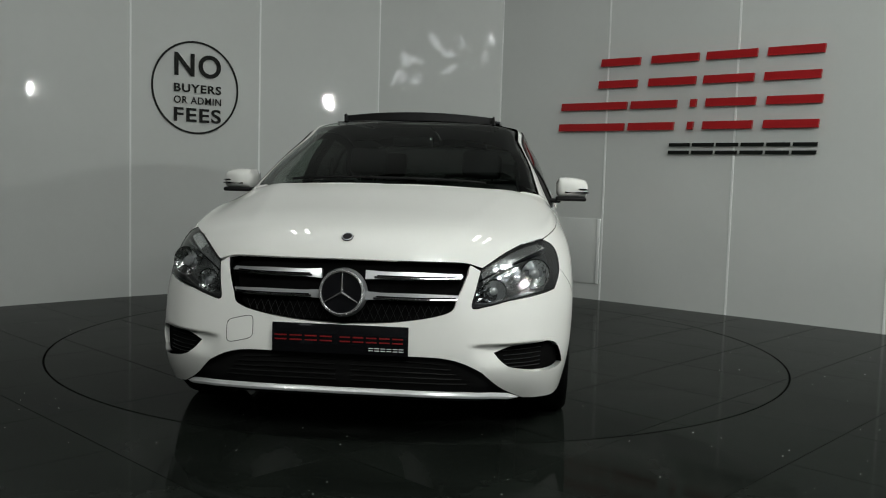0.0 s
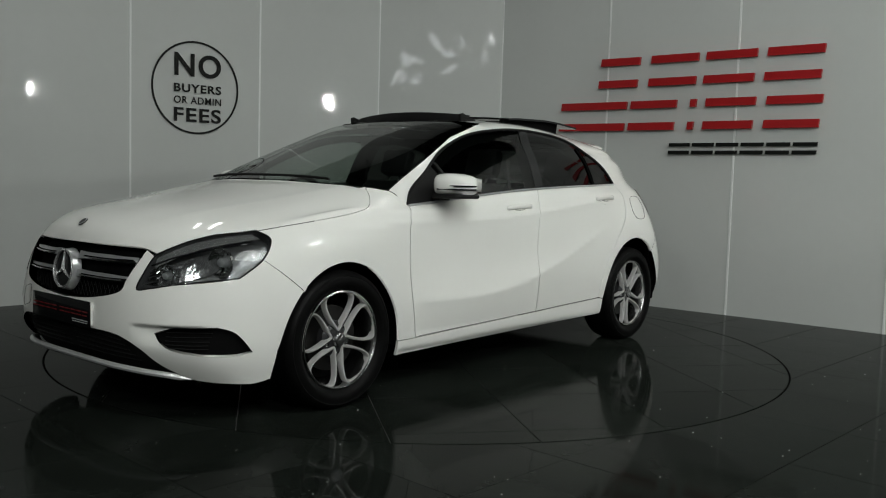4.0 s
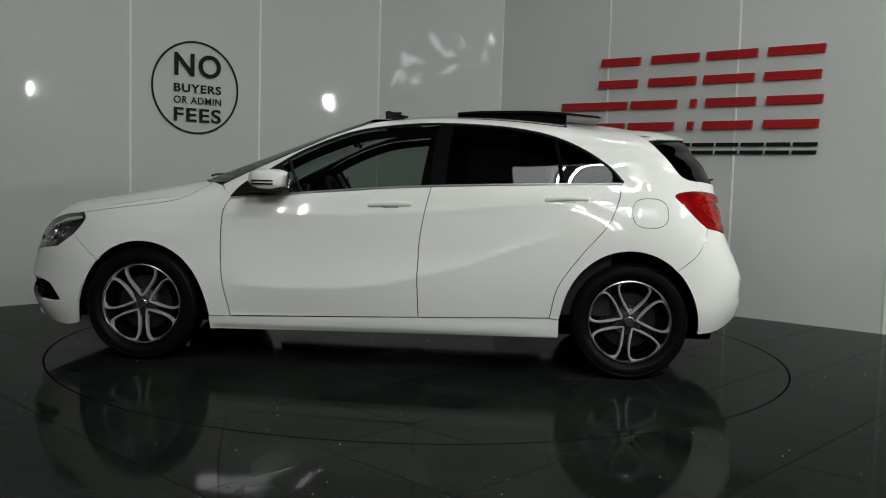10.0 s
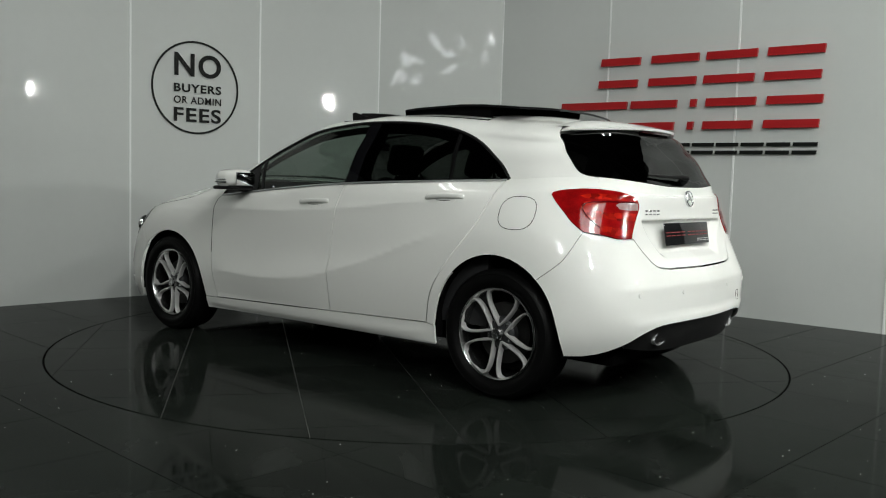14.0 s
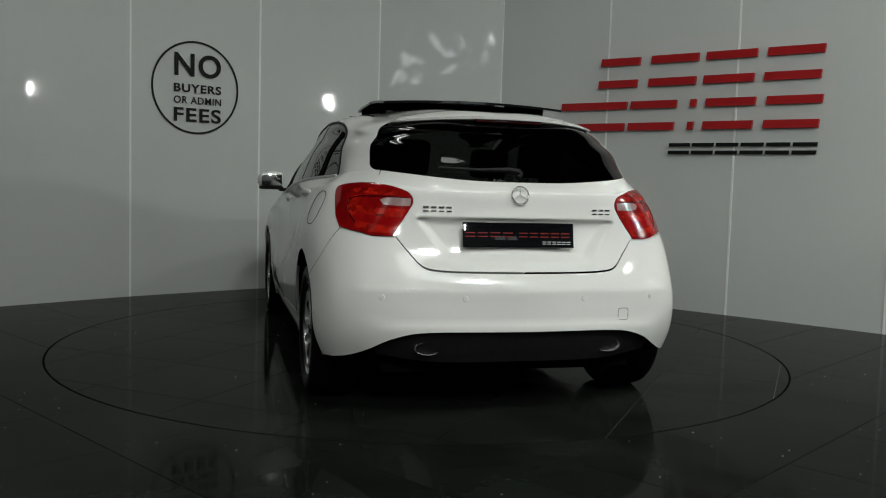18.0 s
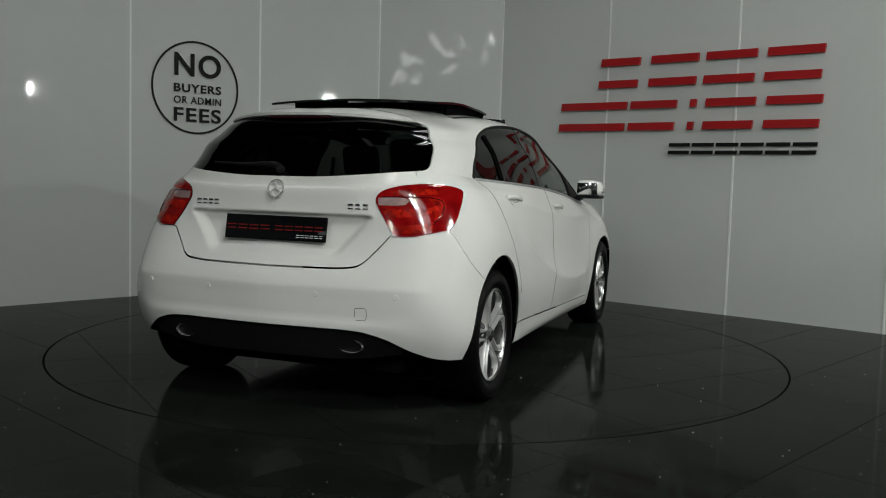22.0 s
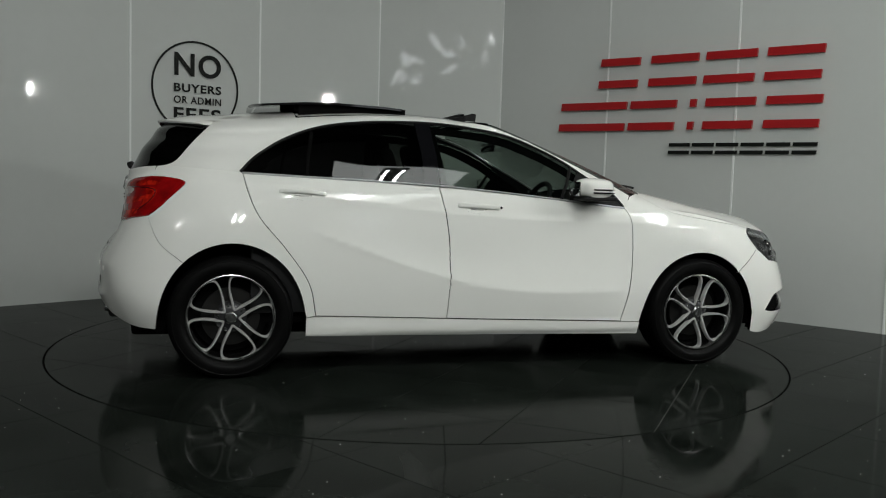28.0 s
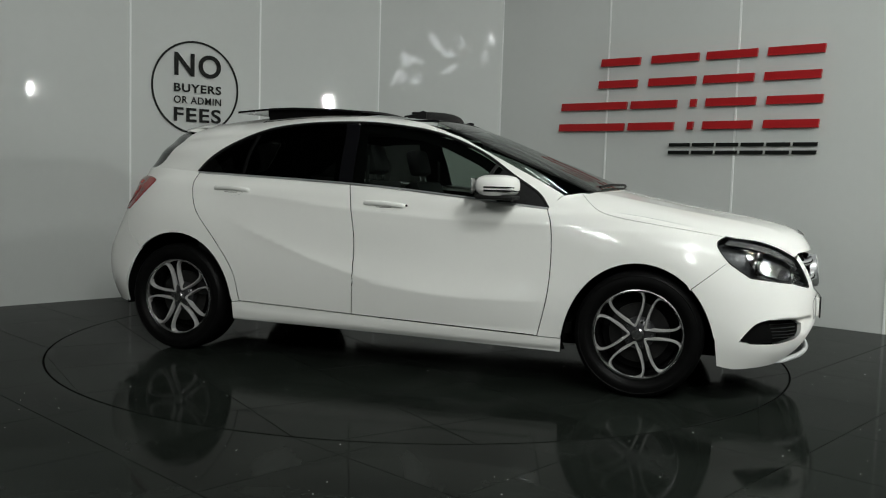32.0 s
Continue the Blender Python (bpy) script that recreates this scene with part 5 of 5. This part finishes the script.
part("badge_ring", lathe(bmesh.new(), [(.0175, .0045), (.0195, .0055), (.022, .004)], 36, bm_), SATIN, car)

# model lettering on the tailgate as plain chrome bars
for y0, n in ((.435, 4), (-.352, 3)):
    for k in range(n):
        yc = y0 - .034 * k - .012
        p, nr = spot("R", abs(yc), .921, .002, 1 if yc >= 0 else -1)
        bm = boxbm(-.003, .003, -.012, .012, -.004, .004, bevel=.001)
        bmesh.ops.translate(bm, verts=bm.verts[:], vec=(p.x, p.y, .929))
        box(bm, p.x - .003, p.x + .003, p.y - .012, p.y + .012, .909, .915, bevel=.001)
        part("badge_bar", bm, CHROME, tailgate)
# small square cover
sq = [(-.476 + .026 * math.copysign(abs(math.cos(t)) ** .4, math.cos(t)), .470 + .026 * math.copysign(abs(math.sin(t)) ** .4, math.sin(t))) for t in np.linspace(0, 2 * math.pi, 33)[:-1]]
part("tow_cover_gap", tube(bmesh.new(), [spot("R", abs(a), b, .0003, -1)[0] for a, b in sq], .0012, 5, closed=True), VOID, car)
sq = [(.40 + .055 * math.copysign(abs(math.cos(t)) ** .4, math.cos(t)), .455 + .045 * math.copysign(abs(math.sin(t)) ** .4, math.sin(t)) - .25 * (.055 * math.copysign(abs(math.cos(t)) ** .4, math.cos(t)))) for t in np.linspace(0, 2 * math.pi, 33)[:-1]]
part("tow_cover_gap", tube(bmesh.new(), [spot("F", abs(a), b, .0003, -1)[0] for a, b in sq], .0012, 5, closed=True), VOID, car)

# lower lip: satin blade under the front intake
lip = [(0, .232), (.2, .233), (.40, .230), (.53, .224), (.61, .214), (.675, .199)]
for sg in (1, -1):
    line = [spot("F", a, b, .008 - .010 * max(0, a - .52) / .16, sg)[0] for a, b in smooth_line(lip, 6)]
    bm = tube(bmesh.new(), line, [.013 * min(1, .12 + 7 * (1 - k / (len(line) - 1))) for k in range(len(line))], 8)
    part("front_lip", bm, SILVER, car, "satin silver blade under the bumper")
    part("lip_base", skin_line("F", [(0, .208), (.2, .208), (.42, .206), (.565, .203)], .013, -.008, sg, 6, 8), TRIM, car)
# wire mesh in the lower grille and the side intakes
for sg in (1, -1):
    for k in range(14):
        y0 = .0 + .03 * k
        za, zb = (.497 + .10 * max(0, y0 - .2) ** 1.3), .572
        if zb - za > .01 and y0 + .03 < .42:
            part("mesh_wire", skin_line("F", [(y0, za + .004), (y0 + .03, zb)], .0011, -.03, sg, 2, 4), TRIM, car)
            part("mesh_wire", skin_line("F", [(y0 + .03, za + .006), (y0, zb)], .0011, -.03, sg, 2, 4), TRIM, car)
    for k in range(5):
        part("intake_slat", skin_line("F", [(.03, .255 + .024 * k), (.25, .255 + .024 * k), (.48 - .02 * k, .252 + .022 * k)], .0025, -.024, sg, 4, 4), TRIM, car)
    for k in range(5):
        part("intake_slat", skin_line("F", [(.63 - .004 * k, .335 + .016 * k), (.70, .332 + .017 * k), (.765, .332 + .017 * k)], .0022, -.016, sg, 3, 4), TRIM, car)

# ---- roof: open glass panel, wind deflector, spoiler, wiper ----
bm = bmesh.new()
nx, ny = 20, 24
top, low = [], []
for i in range(nx + 1):
    for j in range(ny + 1):
        w = -1 + 2 * j / ny
        x0, x1 = -.345 - .05 * abs(w) ** 3, -1.235 + .05 * abs(w) ** 3
        x, y = x0 + (x1 - x0) * i / nx, .482 * w
        z = float(np.interp(x, [-1.235, -1.15, -.95, -.8, -.5, -.34], [1.440, 1.450, 1.466, 1.471, 1.462, 1.449])) + .014 * (1 - (w / .83) ** 2)
        top.append(bm.verts.new((x, y, z)))
        low.append(bm.verts.new((x, y, z - .012)))
for i in range(nx):
    for j in range(ny):
        a, b, c, d = i * (ny + 1) + j, (i + 1) * (ny + 1) + j, (i + 1) * (ny + 1) + j + 1, i * (ny + 1) + j + 1
        bm.faces.new([top[q] for q in (a, b, c, d)])
        bm.faces.new([low[q] for q in (d, c, b, a)])
rim = [j for j in range(ny + 1)] + [i * (ny + 1) + ny for i in range(1, nx + 1)] + [nx * (ny + 1) + j for j in range(ny - 1, -1, -1)] + [i * (ny + 1) for i in range(nx - 1, 0, -1)]
for p, q in zip(rim, rim[1:] + rim[:1]):
    bm.faces.new((top[p], top[q], low[q], low[p]))
part("roof_glass_panel", bm, BLACK, car, "black tinted glass roof panel slid open above the roof")
part("panel_lip", boxbm(-1.000, -.972, -.435, .435, 1.410, 1.456, bevel=.004), VOID, car)
for sg in (1, -1):
    bm = bmesh.new()
    prism(bm, [(.052, 1.398), (.056, 1.440), (.035, 1.446), (-.06, 1.418), (-.06, 1.405)], .012, Matrix(((1, 0, 0, 0), (0, 0, 1, sg * .458 - .006), (0, 1, 0, 0), (0, 0, 0, 1))))
    part("deflector_end", bm, TRIM, car, smooth=None)
for sg in (1, -1):
    # skirt that closes the gap between the slid panel and the roof
    bm = bmesh.new()
    rows = []
    for x in np.linspace(-.37, -.98, 17):
        zp = float(np.interp(x, [-1.235, -1.15, -.95, -.8, -.5, -.34], [1.440, 1.450, 1.466, 1.471, 1.462, 1.449])) - .006
        zr = spot("T", float(x), .44, 0, 1)[0].z - .006
        rows.append([bm.verts.new((x, sg * y, z)) for y, z in ((.452, zr), (.460, zp), (.430, zp), (.43, zr))])
    for a, b in zip(rows, rows[1:]):
        for i in range(4):
            bm.faces.new((a[i], a[(i + 1) % 4], b[(i + 1) % 4], b[i]))
    bm.faces.new(rows[0])
    bm.faces.new(rows[-1][::-1])
    part("panel_rail", bm, VOID, car)
    part("deflector_arm", tube(bmesh.new(), [(.045, sg * .452, 1.415), (-.02, sg * .462, 1.420), (-.08, sg * .462, 1.412)], .006), TRIM, car)
bm = bmesh.new()
rows = []
for k in range(25):
    w = -1 + k / 12
    y = .455 * w
    xx = .065 - .075 * w * w
    zb, zt = 1.412 - .012 * w * w, 1.462 - .022 * w * w
    rows.append([bm.verts.new((xx + .004, y, zb)), bm.verts.new((xx, y, zt - .012)), bm.verts.new((xx - .008, y, zt)), bm.verts.new((xx - .03, y, zt - .001)), bm.verts.new((xx - .028, y, zt - .010)), bm.verts.new((xx - .006, y, zb))])
for a, b in zip(rows, rows[1:]):
    for i in range(5):
        bm.faces.new((a[i], a[i + 1], b[i + 1], b[i]))
part("wind_deflector", bm, TRIM, car, "raised black mesh wind deflector")

bm = bmesh.new()
rows = []
for k in range(41):
    w = -1 + k / 20
    if abs(w) > .999:
        f0 = spot("S", -1.432, 1.345, .001, 1 if w > 0 else -1)[0]
    else:
        p = spot("T", -1.40 - .025 * (1 - w * w), abs(.49 * w), .001, 1)[0]
        f0 = Vector((p.x, math.copysign(p.y, w), p.z))
    tip = Vector((-1.745 + .235 * abs(w) ** 2.6, .508 * w, 1.343 - .026 * abs(w) ** 2.4))
    thin = 1 - .55 * abs(w) ** 4
    top = [f0.lerp(tip, t) + Vector((0, 0, .012 * math.sin(math.pi * t) * thin)) for t in (0, .15, .3, .45, .6, .75, .9, 1)]
    low = [tip + Vector((.004, 0, -.012 * thin)), tip + Vector((.05, 0, -.022 * thin)), tip + Vector((.10, .02 * w, -.030))]
    rows.append([bm.verts.new(q) for q in top + low])
for a, b in zip(rows, rows[1:]):
    for i in range(len(a) - 1):
        bm.faces.new((a[i], a[i + 1], b[i + 1], b[i]))
bm.faces.new(rows[0])
bm.faces.new(rows[-1][::-1])
spoiler = part("roof_spoiler", bm, WHITE, tailgate, smooth=40)
part("brake_light", boxbm(-1.728, -1.70, -.16, .16, 1.316, 1.331, bevel=.003), BRAKEDARK, spoiler, "dark red high brake light")
part("wiper_arm", tube(bmesh.new(), [tuple(spot("R", y, z, o)[0]) for y, z, o in ((0, 1.075, .03), (.05, 1.085, .028), (.18, 1.085, .022), (.36, 1.092, .016))], [.016, .012, .008, .005], 8), TRIM, tailgate)
part("wiper_hub", lathe(bmesh.new(), [(0, .03), (.016, .028), (.02, 0)], 20, on_skin("R", 0, 1.072, .0)), TRIM, tailgate)
for y0, y1 in ((-.50, .02), (-.02, .47)):
    pts = [spot("T", 1.135 - .06 * (abs(y) / .6) ** 2 - .02, abs(y), .012, 1 if y >= 0 else -1)[0] for y in np.linspace(y0, y1, 9)]
    part("front_wiper", tube(bmesh.new(), [tuple(q) for q in pts], .007, 6), TRIM, car)
# dark cover between bonnet and windscreen
cowl = outline(("T", [(1.19, 0), (1.17, .33), (1.12, .52), (1.06, .64)], True), ("T", [(1.02, .64), (1.08, .52), (1.13, .33), (1.15, 0)], True))
skin_part("cowl_cover", [cowl], TRIM, car, both=True, offset=-.006, rim=0)


# ---- cabin ----
def seat(x, y, kind):
    top = new("front_seat" if kind else "rear_seat")
    top.parent = car
    wide = .25 if kind else .62
    part("cushion", boxbm(x - .22, x + .28, y - wide, y + wide, .36, .50, bevel=.05), SEATCLOTH, top)
    lean = pose(x - .22, y, .46, 0, -16, 0)
    part("backrest", box(bmesh.new(), -.07, .06, -wide, wide, 0, .60, bevel=.05, m=lean), SEATCLOTH, top)
    for yy in ((0,) if kind else (-.36, .36)):
        part("headrest", box(bmesh.new(), -.045, .045, yy - .12, yy + .12, .64, .82, bevel=.035, m=lean), SEATCLOTH, top)
        for d in (-.05, .05):
            part("headrest_rod", tube(bmesh.new(), [tuple(lean @ Vector((0, yy + d, .58))), tuple(lean @ Vector((0, yy + d, .67)))], .006), CHROME, top)


seat(.12, .37, True)
seat(.12, -.37, True)
seat(-.78, 0, False)
bm = boxbm(.62, 1.02, -.70, .70, .62, .90, bevel=.06)
part("dashboard", bm, DASH, car)
part("binnacle", boxbm(.56, .80, -.50, -.24, .86, .955, bevel=.03), DASH, car)
part("screen", boxbm(.60, .615, -.10, .10, .90, 1.0, bevel=.004), BLACK, car)
wheel_m = pose(.47, -.37, .88, 0, -65, 0)
part("steering_wheel", tube(bmesh.new(), [tuple(wheel_m @ Vector((.185 * math.cos(t), .185 * math.sin(t), 0))) for t in np.linspace(0, 2 * math.pi, 33)[:-1]], .016, 10, closed=True), DASH, car)
part("steering_hub", box(bmesh.new(), -.06, .06, -.15, .15, -.03, .0, bevel=.015, m=wheel_m), DASH, car)
part("inside_mirror", boxbm(.28, .30, -.12, .12, 1.24, 1.30, bevel=.01), BLACK, car)
part("cabin_floor", boxbm(-1.6, 1.0, -.74, .74, .27, .33), VOID, car)
part("parcel_shelf", boxbm(-1.70, -1.08, -.58, .58, .985, 1.0), DASH, car)
for sg in (1, -1):
    bm = boxbm(-1.25, .85, .74, .80, .33, .93, bevel=.01)
    for v in bm.verts:
        v.co.y *= sg
    part("door_lining", bm, DASH, car)
    # seat belt strap behind each front seat
    part("belt_strap", tube(bmesh.new(), [(-.24, sg * .60, 1.18), (-.25, sg * .66, .5)], .012, 4), TRIM, car)


# ---- dust specks on the polished floor ----
def specks(n, inside):
    verts, faces = [], []
    rnd = random.Random(11 if inside else 5)
    while len(faces) < n:
        a, d = rnd.uniform(0, 2 * math.pi), (rnd.uniform(0, TURN_R - .05) if inside else rnd.uniform(TURN_R + .05, 5.5))
        x, y = d * math.cos(a), d * math.sin(a)
        if not inside and (y > .6 or y < -4.8):
            continue
        r, k = rnd.uniform(.0008, .0026), len(verts)
        t = rnd.uniform(0, 6)
        verts += [(x + r * math.cos(t + q) * (1 + .8 * (q > 3)), y + r * math.sin(t + q), .0008) for q in (0, 1.6, 3.1, 4.7)]
        verts.append((x, y, .0008 + r))
        faces += [(k, k + 1, k + 4), (k + 1, k + 2, k + 4), (k + 2, k + 3, k + 4), (k + 3, k, k + 4)]
    me = bpy.data.meshes.new("dust_specks")
    me.from_pydata(verts, [], faces)
    me.materials.append(SEAM)
    return me


tagged(new("dust_specks", specks(1600, False)), "tiny pale dust specks on the black floor", "dust", kind="stuff").location = TURN_C
ob = tagged(new("dust_specks", specks(500, True)), kind="stuff")
ob.parent = turntable

place_tiles(floor_bed, turntable, radians(-96.9))

# ---- what moves: the turntable, and the car on it ----
HEADING = [-96.92, -131.75, -167.43, -202.89, -238.54, -274.19, -309.82, -345.65, -380.60]


def heading(t):
    k = spline_weights(spline_base([4 * i for i in range(9)]), np.array([float(t)]))[0]
    return float(k @ np.array(HEADING))


def motions():
    rows, disc = [], []
    for i in range(33):
        a = heading(i)
        turn = Matrix.Rotation(radians(a), 4, "Z")
        rows.append((i, turn @ Matrix.Translation((0.1343, -0.0128, 0))))
        disc.append((i, Matrix.Translation(TURN_C) @ turn))
    walk(car, rows)
    walk(turntable, disc)


motions()
